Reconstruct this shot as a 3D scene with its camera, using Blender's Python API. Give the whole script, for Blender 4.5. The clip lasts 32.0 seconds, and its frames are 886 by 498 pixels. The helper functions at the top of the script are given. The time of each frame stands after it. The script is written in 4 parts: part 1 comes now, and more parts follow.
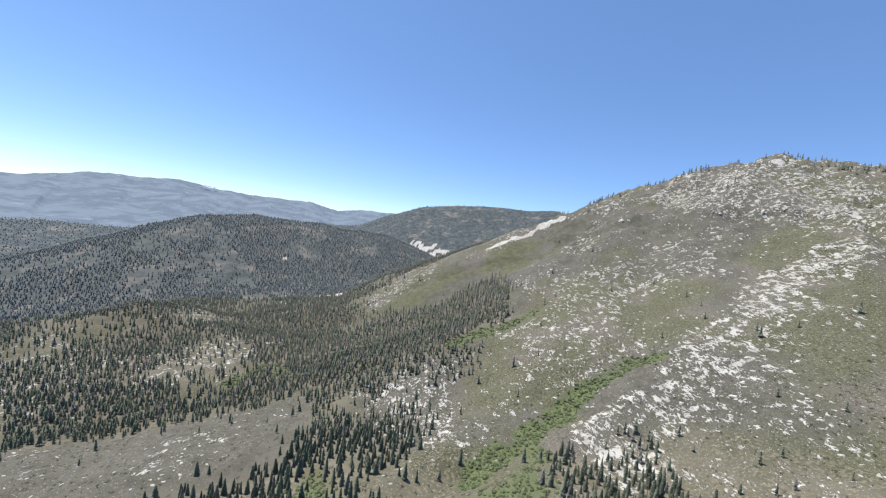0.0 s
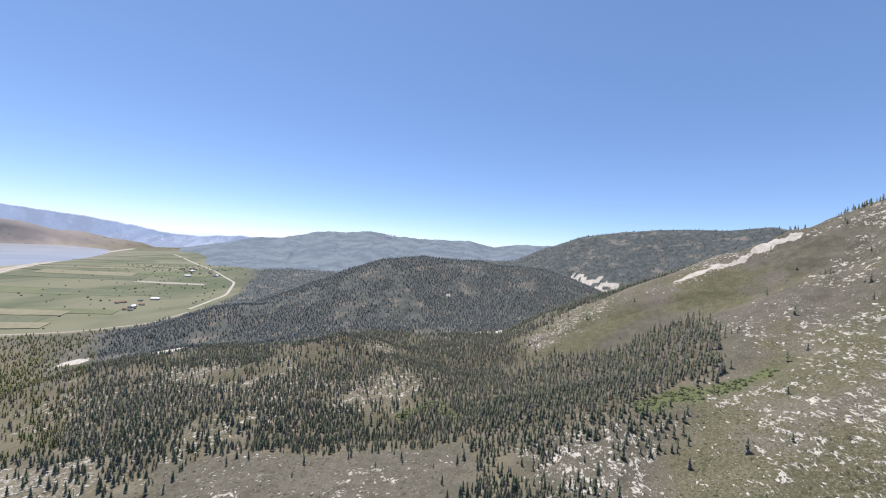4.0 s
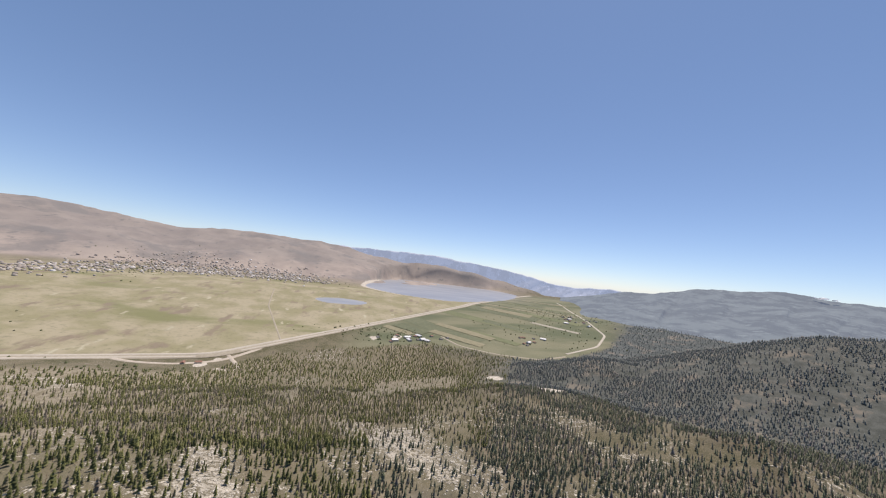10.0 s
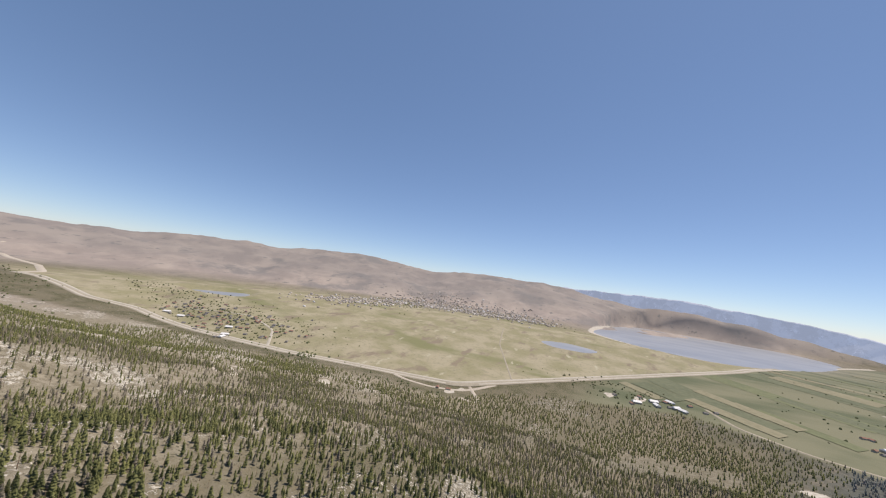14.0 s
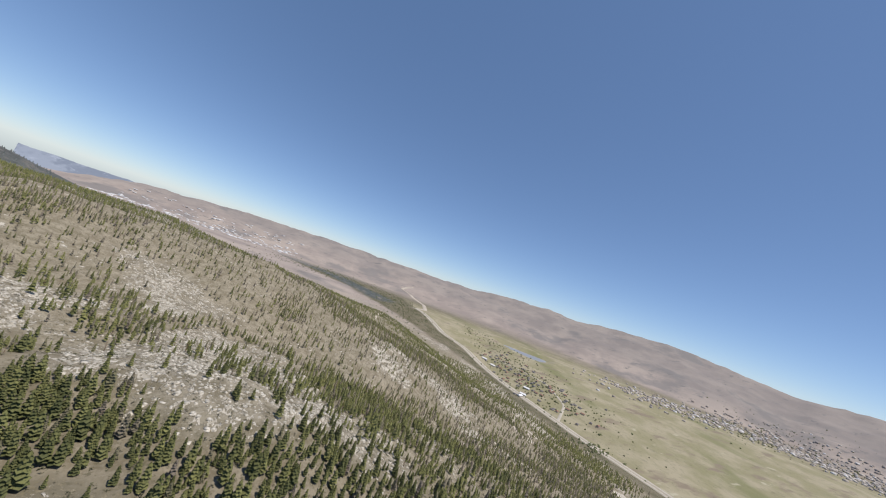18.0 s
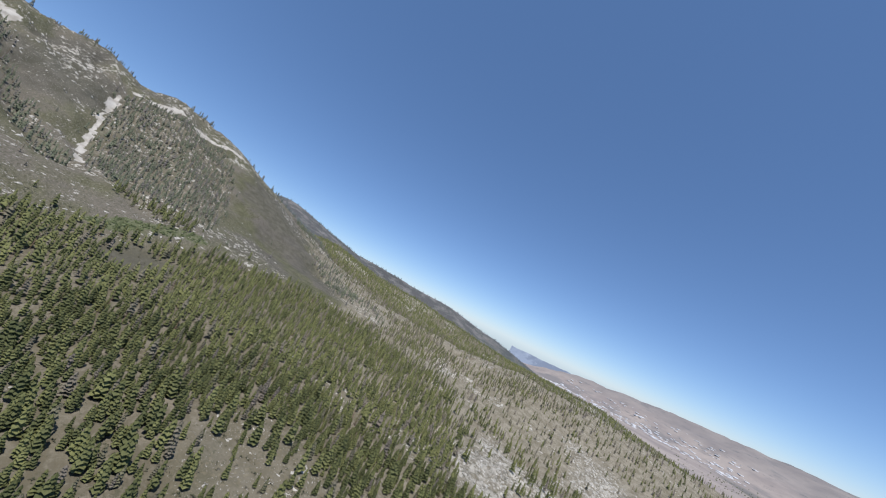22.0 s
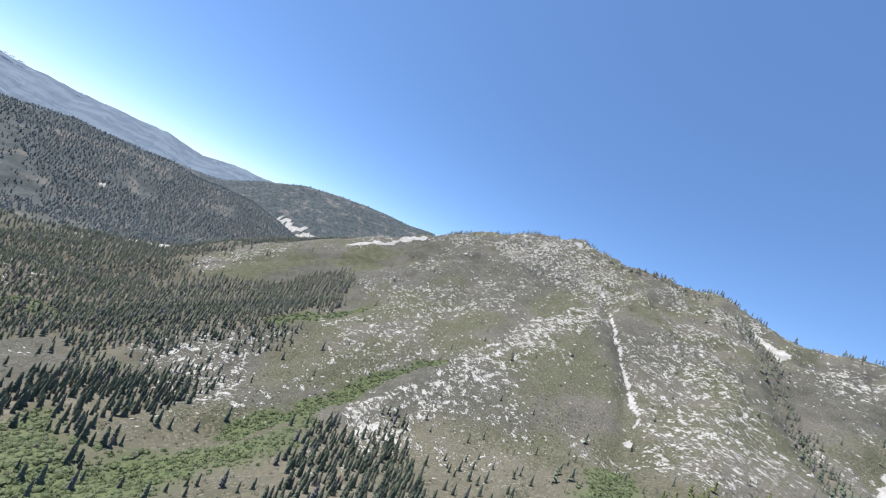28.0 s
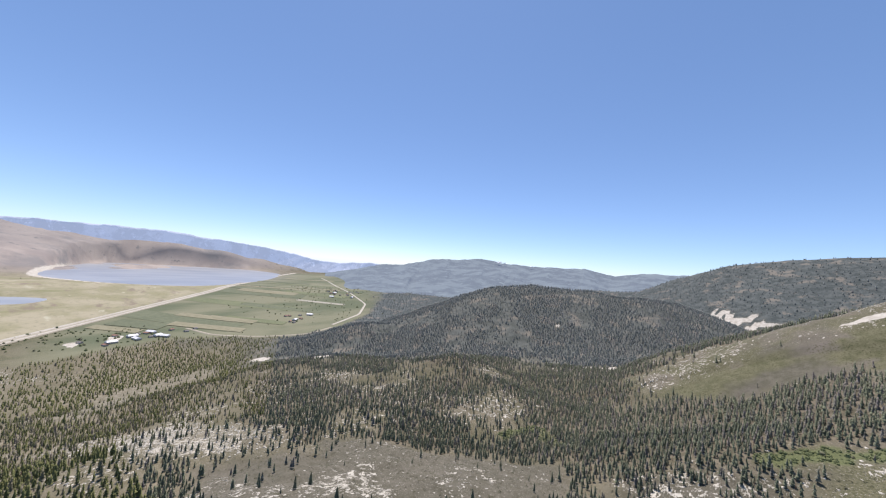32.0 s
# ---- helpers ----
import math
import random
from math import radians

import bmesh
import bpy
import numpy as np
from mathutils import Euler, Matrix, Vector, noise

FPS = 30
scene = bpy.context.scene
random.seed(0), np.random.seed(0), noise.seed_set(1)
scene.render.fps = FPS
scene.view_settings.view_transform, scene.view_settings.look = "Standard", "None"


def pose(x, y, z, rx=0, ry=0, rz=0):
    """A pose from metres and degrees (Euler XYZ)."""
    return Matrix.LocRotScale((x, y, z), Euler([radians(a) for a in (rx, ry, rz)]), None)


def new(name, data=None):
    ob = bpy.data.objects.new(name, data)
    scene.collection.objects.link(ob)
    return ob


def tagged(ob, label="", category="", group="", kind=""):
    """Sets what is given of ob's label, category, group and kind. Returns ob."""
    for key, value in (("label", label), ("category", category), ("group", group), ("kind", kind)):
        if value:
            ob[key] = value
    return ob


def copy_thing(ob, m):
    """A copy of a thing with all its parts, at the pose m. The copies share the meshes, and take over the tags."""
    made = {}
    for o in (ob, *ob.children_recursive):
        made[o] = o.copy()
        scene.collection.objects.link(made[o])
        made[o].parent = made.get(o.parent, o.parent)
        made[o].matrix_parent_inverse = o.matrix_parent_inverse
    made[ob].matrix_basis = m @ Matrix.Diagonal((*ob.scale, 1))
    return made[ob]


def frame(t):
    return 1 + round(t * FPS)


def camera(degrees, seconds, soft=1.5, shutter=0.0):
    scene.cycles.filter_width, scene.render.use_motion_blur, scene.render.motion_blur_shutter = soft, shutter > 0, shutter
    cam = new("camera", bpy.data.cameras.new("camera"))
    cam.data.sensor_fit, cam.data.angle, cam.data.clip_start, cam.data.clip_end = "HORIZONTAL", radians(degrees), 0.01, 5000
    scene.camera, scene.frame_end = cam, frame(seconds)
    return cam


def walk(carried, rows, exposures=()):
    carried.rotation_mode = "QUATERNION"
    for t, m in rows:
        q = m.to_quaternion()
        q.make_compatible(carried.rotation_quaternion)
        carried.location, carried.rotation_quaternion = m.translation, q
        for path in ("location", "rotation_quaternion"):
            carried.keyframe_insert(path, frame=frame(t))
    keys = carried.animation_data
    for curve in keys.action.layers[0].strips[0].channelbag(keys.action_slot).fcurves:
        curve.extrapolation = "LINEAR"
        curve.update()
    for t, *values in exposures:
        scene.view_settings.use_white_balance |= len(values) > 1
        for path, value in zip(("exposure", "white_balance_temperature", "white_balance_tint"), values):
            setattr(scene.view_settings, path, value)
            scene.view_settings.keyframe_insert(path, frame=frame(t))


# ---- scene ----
# x runs west, y runs south, z is up; the highway lies some 310 m below the camera's mean height
cam = camera(105.14, 32.0, soft=1.15)
walk(cam, [
    (0.0, pose(11.1, 10.5, -3.7, 86.62, -7.56, -6.90)),
    (0.5, pose(11.3, 13.6, -3.5, 86.86, -6.43, -3.21)),
    (1.0, pose(11.3, 16.5, -3.4, 86.14, -6.44, -0.02)),
    (1.5, pose(11.1, 19.4, -3.2, 87.46, -4.63, 3.81)),
    (2.0, pose(10.6, 22.2, -3.2, 86.23, -3.22, 6.74)),
    (2.5, pose(10.0, 25.0, -3.1, 85.21, 0.71, 7.57)),
    (3.0, pose(9.1, 27.6, -3.1, 87.67, -1.13, 11.77)),
    (3.5, pose(8.0, 30.1, -3.1, 90.41, -3.55, 13.73)),
    (4.0, pose(6.7, 32.4, -3.2, 89.80, -3.93, 19.02)),
    (4.5, pose(5.2, 34.4, -3.2, 90.29, -5.44, 27.47)),
    (6.5, pose(-2.8, 40.1, -3.2, 94.41, -10.49, 43.41)),
    (7.0, pose(-5.1, 40.8, -3.1, 95.74, -11.94, 51.12)),
    (7.5, pose(-7.6, 41.1, -2.9, 94.58, -12.85, 55.92)),
    (8.0, pose(-10.2, 41.2, -2.5, 94.69, -12.61, 60.43)),
    (8.5, pose(-12.8, 40.9, -2.1, 93.38, -11.90, 64.14)),
    (9.0, pose(-15.3, 40.3, -1.7, 93.75, -10.69, 67.28)),
    (9.5, pose(-17.6, 39.3, -1.1, 93.14, -9.71, 71.30)),
    (10.0, pose(-19.9, 38.1, -0.5, 93.24, -6.66, 76.03)),
    (10.5, pose(-21.9, 36.5, 0.1, 96.24, -6.46, 81.75)),
    (11.0, pose(-23.8, 34.6, 0.6, 97.21, -6.93, 85.55)),
    (11.5, pose(-25.3, 32.4, 1.2, 97.02, -6.81, 88.57)),
    (12.0, pose(-26.7, 29.9, 1.7, 95.92, -8.31, 90.51)),
    (12.5, pose(-27.7, 27.1, 2.1, 98.64, -8.05, 93.47)),
    (13.0, pose(-28.6, 24.0, 2.4, 96.36, -8.58, 100.45)),
    (13.5, pose(-29.1, 20.8, 2.7, 95.52, -6.85, 107.29)),
    (15.5, pose(-29.3, 5.9, 3.1, 95.17, -17.35, 127.39)),
    (16.0, pose(-28.9, 1.9, 3.0, 97.53, -16.46, 135.20)),
    (16.5, pose(-28.3, -2.2, 2.9, 97.83, -18.30, 140.91)),
    (17.0, pose(-27.4, -6.3, 2.7, 97.85, -19.48, 146.15)),
    (17.5, pose(-26.3, -10.4, 2.4, 97.14, -19.62, 152.30)),
    (18.0, pose(-24.9, -14.3, 2.1, 95.90, -19.62, 160.16)),
    (18.5, pose(-23.2, -18.1, 1.6, 95.48, -19.98, 171.55)),
    (19.0, pose(-21.2, -21.7, 1.2, 95.58, -19.80, 182.07)),
    (19.5, pose(-18.8, -25.1, 0.7, 95.33, -19.48, 189.59)),
    (20.0, pose(-16.2, -28.2, 0.2, 95.34, -19.11, 194.46)),
    (20.5, pose(-13.2, -31.0, -0.2, 95.75, -18.74, 199.84)),
    (21.0, pose(-10.0, -33.5, -0.6, 98.15, -20.54, 208.80)),
    (21.5, pose(-6.6, -35.7, -0.8, 98.65, -22.85, 216.25)),
    (22.0, pose(-3.1, -37.6, -0.9, 99.44, -25.25, 226.72)),
    (22.5, pose(0.6, -39.1, -1.0, 98.44, -26.93, 239.02)),
    (23.0, pose(4.3, -40.2, -0.9, 97.40, -25.83, 246.63)),
    (23.5, pose(8.0, -40.9, -0.7, 97.25, -24.11, 253.43)),
    (24.0, pose(11.6, -41.3, -0.4, 94.71, -22.72, 262.78)),
    (24.5, pose(15.1, -41.2, -0.1, 92.93, -22.25, 275.36)),
    (25.0, pose(18.4, -40.7, 0.1, 91.25, -20.88, 284.06)),
    (25.5, pose(21.6, -39.8, 0.3, 95.19, -21.11, 291.50)),
    (27.5, pose(31.5, -33.0, 0.4, 94.89, -22.86, 320.25)),
    (28.0, pose(33.3, -30.6, 0.3, 93.68, -24.65, 331.94)),
    (28.5, pose(34.8, -28.0, 0.3, 92.45, -24.49, 343.90)),
    (29.0, pose(36.0, -25.3, 0.3, 92.69, -24.28, 357.38)),
    (29.5, pose(36.9, -22.5, 0.4, 93.34, -23.18, 366.48)),
    (30.0, pose(37.5, -19.7, 0.7, 93.91, -20.73, 373.86)),
    (30.5, pose(37.9, -16.9, 1.1, 92.28, -17.82, 380.47)),
    (31.0, pose(38.0, -14.1, 1.6, 93.04, -10.73, 386.23)),
    (31.5, pose(37.8, -11.3, 2.3, 93.58, -7.14, 393.23)),
    (32.0, pose(37.4, -8.5, 3.2, 92.98, -4.50, 397.60)),
], exposures=[
    (0.0, 0.55, 6050, 12), (4.0, 0.46, 6350, 15), (9.0, 0.22, 6950, 17), (13.0, 0.12, 7050, 16), (18.0, 0.02, 6600, 13), (20.0, 0.0, 6300, 14), (21.5, 0.0, 6050, 13),
    (24.0, 0.34, 5900, 11), (28.0, 0.56, 5850, 12), (30.0, 0.46, 6150, 16), (32.0, 0.42, 6450, 16)])

# ---- world, sun ----
SUN_ELEVATION, SUN_AZIMUTH = radians(68), radians(-50)
world = bpy.data.worlds.new("sky")
scene.world = world
world.use_nodes = True
sky = world.node_tree.nodes.new("ShaderNodeTexSky")
sky.sky_type = "NISHITA"
sky.sun_disc = False
sky.sun_elevation = SUN_ELEVATION
sky.sun_rotation = SUN_AZIMUTH
sky.altitude = 1900
sky.air_density = 0.85
sky.dust_density = 0.5
sky.ozone_density = 3.0
background = world.node_tree.nodes["Background"]
background.inputs["Strength"].default_value = 0.125
veil = world.node_tree.nodes.new("ShaderNodeMix")
veil.data_type = "RGBA"
veil.inputs["Factor"].default_value = 0.25
veil.inputs["B"].default_value = (1.2, 2.5, 4.8, 1)
world.node_tree.links.new(sky.outputs["Color"], veil.inputs["A"])
world.node_tree.links.new(veil.outputs["Result"], background.inputs["Color"])

sun = new("sun", bpy.data.lights.new("sun", "SUN"))
sun.data.energy = 4.2
sun.data.angle = radians(0.53)
sun.data.color = (1.0, 0.95, 0.87)
to_sun = Vector((math.sin(SUN_AZIMUTH) * math.cos(SUN_ELEVATION), math.cos(SUN_AZIMUTH) * math.cos(SUN_ELEVATION), math.sin(SUN_ELEVATION)))
sun.matrix_world = Matrix.Translation((0, 0, 900)) @ to_sun.to_track_quat("Z", "Y").to_matrix().to_4x4()


# ---- noise ----
def lattice(ix, iy, seed):
    h = (ix * 374761393 + iy * 668265263 + seed * 2147483647) & 0xFFFFFFFF
    h = ((h ^ (h >> 13)) * 1274126177) & 0xFFFFFFFF
    return ((h ^ (h >> 16)) & 0xFFFF) / 65535.0


def value_noise(x, y, seed=0):
    fx, fy = np.floor(x), np.floor(y)
    ix, iy = fx.astype(np.int64), fy.astype(np.int64)
    u, v = x - fx, y - fy
    u, v = u * u * (3 - 2 * u), v * v * (3 - 2 * v)
    a, b = lattice(ix, iy, seed), lattice(ix + 1, iy, seed)
    c, d = lattice(ix, iy + 1, seed), lattice(ix + 1, iy + 1, seed)
    return (a * (1 - u) + b * u) * (1 - v) + (c * (1 - u) + d * u) * v


def fbm(x, y, size, octaves=4, seed=0):
    """Summed noise from 0 to 1 with its largest forms about size metres across."""
    total, weight, amp = 0.0, 0.0, 1.0
    for o in range(octaves):
        total = total + amp * value_noise(x / size + 17.3 * o, y / size - 9.1 * o, seed + o)
        weight, amp, size = weight + amp, amp * 0.5, size / 2.1
    return total / weight


def smooth(a, b, v):
    u = np.clip((v - a) / (b - a), 0, 1)
    return u * u * (3 - 2 * u)


# ---- the lie of the land ----
LAKE_LEVEL, POND_LEVEL, NORTH_POND_LEVEL = -213.0, -240.0, -232.0

# the skirt of the mountain: heights over a plan of eight by eleven stations, x from the valley to the mountain, y from north to south
BASE_X = (-1100, -850, -620, -300, 0, 150, 300, 450)
BASE_Y = (-1150, -780, -500, -270, -90, 50, 200, 350, 500, 650, 900)
BASE_Z = ((-312, -300, -280, -185, -150, -130, -110, -90), (-312, -300, -268, -195, -150, -130, -108, -85), (-312, -290, -254, -185, -132, -116, -92, -64),
          (-312, -298, -250, -168, -110, -92, -68, -48), (-312, -298, -248, -172, -105, -78, -66, -30), (-312, -298, -245, -180, -118, -90, -56, -18),
          (-312, -296, -238, -188, -138, -126, -98, -40), (-312, -285, -214, -190, -182, -165, -80, -20), (-312, -280, -222, -180, -192, -172, -110, -30),
          (-312, -290, -248, -200, -192, -165, -100, 0), (-312, -300, -262, -205, -192, -172, -150, -100))

# each ridge: crest line (x, y, z), fall to the left of its run, fall to the right, roundness of the crest
SOUTH_CREST = [(330, 662, 48), (360, 690, 54), (420, 662, 92), (478, 622, 136), (540, 568, 166), (594, 515, 192), (647, 450, 173), (690, 385, 163)]
MAIN_CREST = [(690, 385, 165), (728, 312, 158), (759, 235, 141), (783, 159, 125), (793, 114, 131), (801, 67, 98), (807, 3, 121), (807, -85, 112), (800, -156, 78), (785, -215, 50),
              (740, -300, 0), (660, -380, -45)]
ROCK_SPUR = [(575, 515, 165), (490, 430, 85), (400, 355, 10), (345, 322, -30), (294, 296, -72), (240, 250, -108), (185, 203, -128)]
BRUSH_SPUR = [(470, 620, 128), (350, 480, 36), (245, 385, -42), (170, 310, -92), (122, 262, -122)]
PATH_SPUR = [(735, 285, 152), (610, 215, 82), (490, 140, 22), (390, 92, -26), (310, 62, -52)]
NORTH_SPUR = [(805, 0, 118), (690, -20, 72), (575, -48, 24), (470, -70, -16), (390, -78, -42)]
LEFT_SPUR = [(330, 655, 50), (269, 667, 13), (180, 676, -33), (93, 673, -93), (7, 658, -144), (-77, 632, -182), (-130, 610, -200)]
LOW_SPUR = [(215, 420, -85), (140, 385, -98), (100, 360, -104), (40, 345, -145), (-10, 335, -175)]
SHOULDER = [(660, -380, -45), (520, -400, -58), (400, -490, -62), (300, -570, -46), (195, -620, -54), (57, -650, -64), (-60, -650, -100), (-150, -612, -150), (-240, -582, -180), (-380, -540, -225), (-520, -520, -262)]
NORTH_RANGE = [(1890, -430, 122), (1870, -510, 146), (1760, -720, 52), (1650, -880, 40), (1480, -1110, 18), (1320, -1310, 2), (1130, -1460, -44), (950, -1520, -90), (820, -1640, -130)]
NORTH_BENCH = [(840, -330, 0), (960, -420, 20), (1000, -460, 20), (930, -620, -12), (850, -800, -34), (720, -950, -62), (560, -1080, -100), (380, -1200, -150)]
EAST_RANGE = [(1712, -4152, -60), (645, -4452, 18), (-619, -4463, 50), (-1886, -4101, 84), (-2469, -3783, 128), (-3010, -3373, 124), (-3468, -2904, 180), (-3743, -2542, 196), (-3928, -2248, 150),
              (-4150, -1800, 108), (-4366, -1190, 182), (-4471, -650, 160), (-4600, -100, 105)]
SHORE_HILLS = [(-4600, -100, 105), (-4790, 200, 70), (-4775, 480, 35), (-4650, 1165, 12), (-4450, 1820, -62), (-4340, 2070, -98), (-4150, 2400, -165)]
MID_RANGE = [(-1420, 2300, -205), (-1150, 2450, -130), (-600, 2500, -80), (0, 2560, -65)]
DARK_HILL = [(-960, 600, -262), (-880, 739, -222), (-836, 929, -215), (-740, 1110, -150), (-592, 1213, -62), (-484, 1260, -50), (-313, 1313, -56), (-164, 1340, -58), (-60, 1420, -60)]
SLIDE_HILL = [(-244, 2114, -52), (-40, 2128, 54), (132, 2126, 119), (332, 2105, 156), (530, 2064, 163), (743, 1997, 167), (895, 1934, 181), (968, 1899, 163), (1108, 1820, 152)]
KNOB = [(-335, 530, -166), (-308, 512, -166)]
STONE_KNOLL = [(75, -190, -92), (0, -215, -86), (-62, -232, -104)]
RIDGES = [(SOUTH_CREST, 0.5, 0.72, 5), (MAIN_CREST, 0.44, 0.5, 5), (ROCK_SPUR, 0.62, 0.6, 14), (BRUSH_SPUR, 0.6, 0.58, 10), (PATH_SPUR, 0.6, 0.56, 10), (NORTH_SPUR, 0.6, 0.58, 10), (LEFT_SPUR, 0.6, 0.6, 14), (LOW_SPUR, 0.4, 0.45, 16),
          (SHOULDER, 0.3, 0.3, 30), (NORTH_RANGE, 0.24, 0.3, 40), (NORTH_BENCH, 0.26, 0.26, 30), (EAST_RANGE, 0.25, 0.25, 60), (SHORE_HILLS, 0.8, 0.8, 15), (MID_RANGE, 0.35, 0.35, 60),
          (DARK_HILL, 0.44, 0.4, 50), (SLIDE_HILL, 0.55, 0.55, 30), (KNOB, 0.5, 0.5, 14), (STONE_KNOLL, 0.3, 0.3, 22)]


def valley_floor(x, y):
    """The basin's floor, lowest along the highway and bent up to the lake to fit the camera's view."""
    return np.interp(np.hypot(x, y), (1100, 2250, 2800), (-312, -213, -212))


def skirt(x, y):
    """The forested skirt below the mountain, blended into the valley floor."""
    bx, by, bz = np.array(BASE_X, float), np.array(BASE_Y, float), np.array(BASE_Z, float)
    fx = np.clip(np.interp(x, bx, np.arange(len(bx))), 0, len(bx) - 1.001)
    fy = np.clip(np.interp(y, by, np.arange(len(by))), 0, len(by) - 1.001)
    i, j = fx.astype(int), fy.astype(int)
    u, v = fx - i, fy - j
    u, v = 0.4 * u + 0.6 * u * u * (3 - 2 * u), 0.4 * v + 0.6 * v * v * (3 - 2 * v)
    z = (bz[j, i] * (1 - u) + bz[j, i + 1] * u) * (1 - v) + (bz[j + 1, i] * (1 - u) + bz[j + 1, i + 1] * u) * v
    out = np.maximum.reduce([smooth(-850, -1120, x), smooth(-1250, -2000, y), smooth(950, 1500, y)])
    return z + (valley_floor(x, y) - z) * out


def ridge_height(x, y, crest, fall_left, fall_right, roundness):
    """Height of the slopes that fall from one crest line."""
    out = np.full(x.shape, -1e4)
    for (ax, ay, az), (bx, by, bz) in zip(crest, crest[1:]):
        dx, dy = bx - ax, by - ay
        u = np.clip(((x - ax) * dx + (y - ay) * dy) / (dx * dx + dy * dy), 0, 1)
        px, py = x - ax - u * dx, y - ay - u * dy
        d = np.hypot(px, py)
        side = (dx * py - dy * px) / np.hypot(dx, dy) / (d + 12.0)
        fall = 0.5 * (fall_left + fall_right) + 0.5 * side * (fall_left - fall_right)
        h = az + u * (bz - az) - fall * (np.sqrt(d * d + roundness * roundness) - roundness)
        out = np.maximum(out, h)
    return out


def axis_distance(x, y, line):
    best = np.full(np.shape(x), 1e9)
    for (ax, ay, *_), (bx, by, *_) in zip(line, line[1:]):
        dx, dy = bx - ax, by - ay
        u = np.clip(((x - ax) * dx + (y - ay) * dy) / (dx * dx + dy * dy), 0, 1)
        best = np.minimum(best, np.hypot(x - ax - u * dx, y - ay - u * dy))
    return best


GULLIES = [([(532, 363), (470, 281), (419, 216), (381, 169), (326, 122), (290, 104)], 7, 11), ([(30, 150), (62, 179), (116, 219), (168, 248), (221, 262), (330, 420)], 7, 18),
           ([(700, 216), (600, 140), (500, 80), (430, 30)], 9, 20), ([(167, 373), (240, 430), (330, 560)], 6, 16), ([(685, 54), (590, 44), (465, 22)], 6, 12)]


def height(x, y):
    """Height of the ground at x, y (arrays)."""
    x, y = np.asarray(x, float), np.asarray(y, float)
    r = np.hypot(x, y)
    floor = valley_floor(x, y)
    soft = np.where(r > 600, 12.0, 7.0)
    base = skirt(x, y)
    total = np.ones(x.shape)
    for crest, a, b, w in RIDGES:
        total = total + np.exp(np.clip((ridge_height(x, y, crest, a, b, w) - base) / soft, -30, 90))
    z = base + soft * np.log(total)
    az = np.degrees(np.arctan2(x, y))
    # southern ground flattened so the far range's foot shows from the camera
    basin = smooth(2700, 3300, r) * smooth(-64, -50, az) * smooth(60, 30, az)
    z = z + (floor + 15 - z) * basin
    up = smooth(8, 60, z - floor)
    far = smooth(900, 2500, r)
    ribs = 1 - abs(2 * fbm(x, y, 90, 4, 11) - 1)
    broad = fbm(x, y, 260, 4, 23) - 0.5
    folds = 1 - abs(2 * fbm(x, y, 700, 4, 31) - 1)
    lake = np.full(x.shape, -1e9)
    for outline, level in ((LAKE_SHORE, LAKE_LEVEL), (POND_SHORE, POND_LEVEL), (NORTH_POND_SHORE, NORTH_POND_LEVEL)):
        d = inside(x, y, rounded(outline))
        z = level + (z - level) * (1 - smooth(-60, -8, d)) - 4 * smooth(-6, 20, d)
        lake = np.maximum(lake, d)
    crags = smooth(-70, 60, z) * smooth(600, 420, abs(x - 550)) * smooth(480, 360, abs(y - 330))
    z = z + crags * (22 * (1 - abs(2 * fbm(x, y, 48, 5, 13) - 1) - 0.78) + 5 * (fbm(x, y, 14, 4, 14) - 0.5))
    z = z + up * (1 - far) * smooth(150, 0, x) * 20 * (fbm(x, y, 95, 4, 91) - 0.5)
    z = z + smooth(2600, 3400, r) * up * 60 * (fbm(x, y, 230, 5, 33) - 0.5)
    z = z + (1 - smooth(-160, -40, lake)) * up * ((1 - far) * (9 * (ribs - 0.75) + 12 * broad) + far * 40 * (folds - 0.72)) + 0.6 * (fbm(x, y, 9, 3, 41) - 0.5) * up
    near = (x > -50) & (x < 850) & (y > -100) & (y < 700)
    if near.any():
        gx, gy = x[near], y[near]
        for line, depth, width in GULLIES:
            z[near] -= depth * np.exp(-(axis_distance(gx, gy, line) / width) ** 2)
    return z


LAKE_SHORE = [(-2950, 120), (-2560, 210), (-2290, 450), (-2240, 720), (-2500, 1080), (-2900, 1420), (-3500, 1790), (-3950, 1830), (-4250, 1700), (-4560, 1000), (-4560, 620), (-3900, 330)]
POND_SHORE = [(-1985, -165), (-2080, -35), (-1985, 110), (-1850, 62), (-1840, -95)]
NORTH_POND_SHORE = [(-1240, -1960), (-1370, -1890), (-1480, -1800), (-1350, -1690), (-1240, -1800)]


def rounded(points, steps=6):
    """A closed smooth outline through the points."""
    p = np.array([q[:2] for q in points], float)
    a, b, c, d = np.roll(p, 1, 0), p, np.roll(p, -1, 0), np.roll(p, -2, 0)
    u = (np.arange(steps) / steps)[None, :, None]
    a, b, c, d = a[:, None], b[:, None], c[:, None], d[:, None]
    out = 0.5 * (2 * b + (c - a) * u + (2 * a - 5 * b + 4 * c - d) * u ** 2 + (3 * b - a - 3 * c + d) * u ** 3)
    return out.reshape(-1, 2)


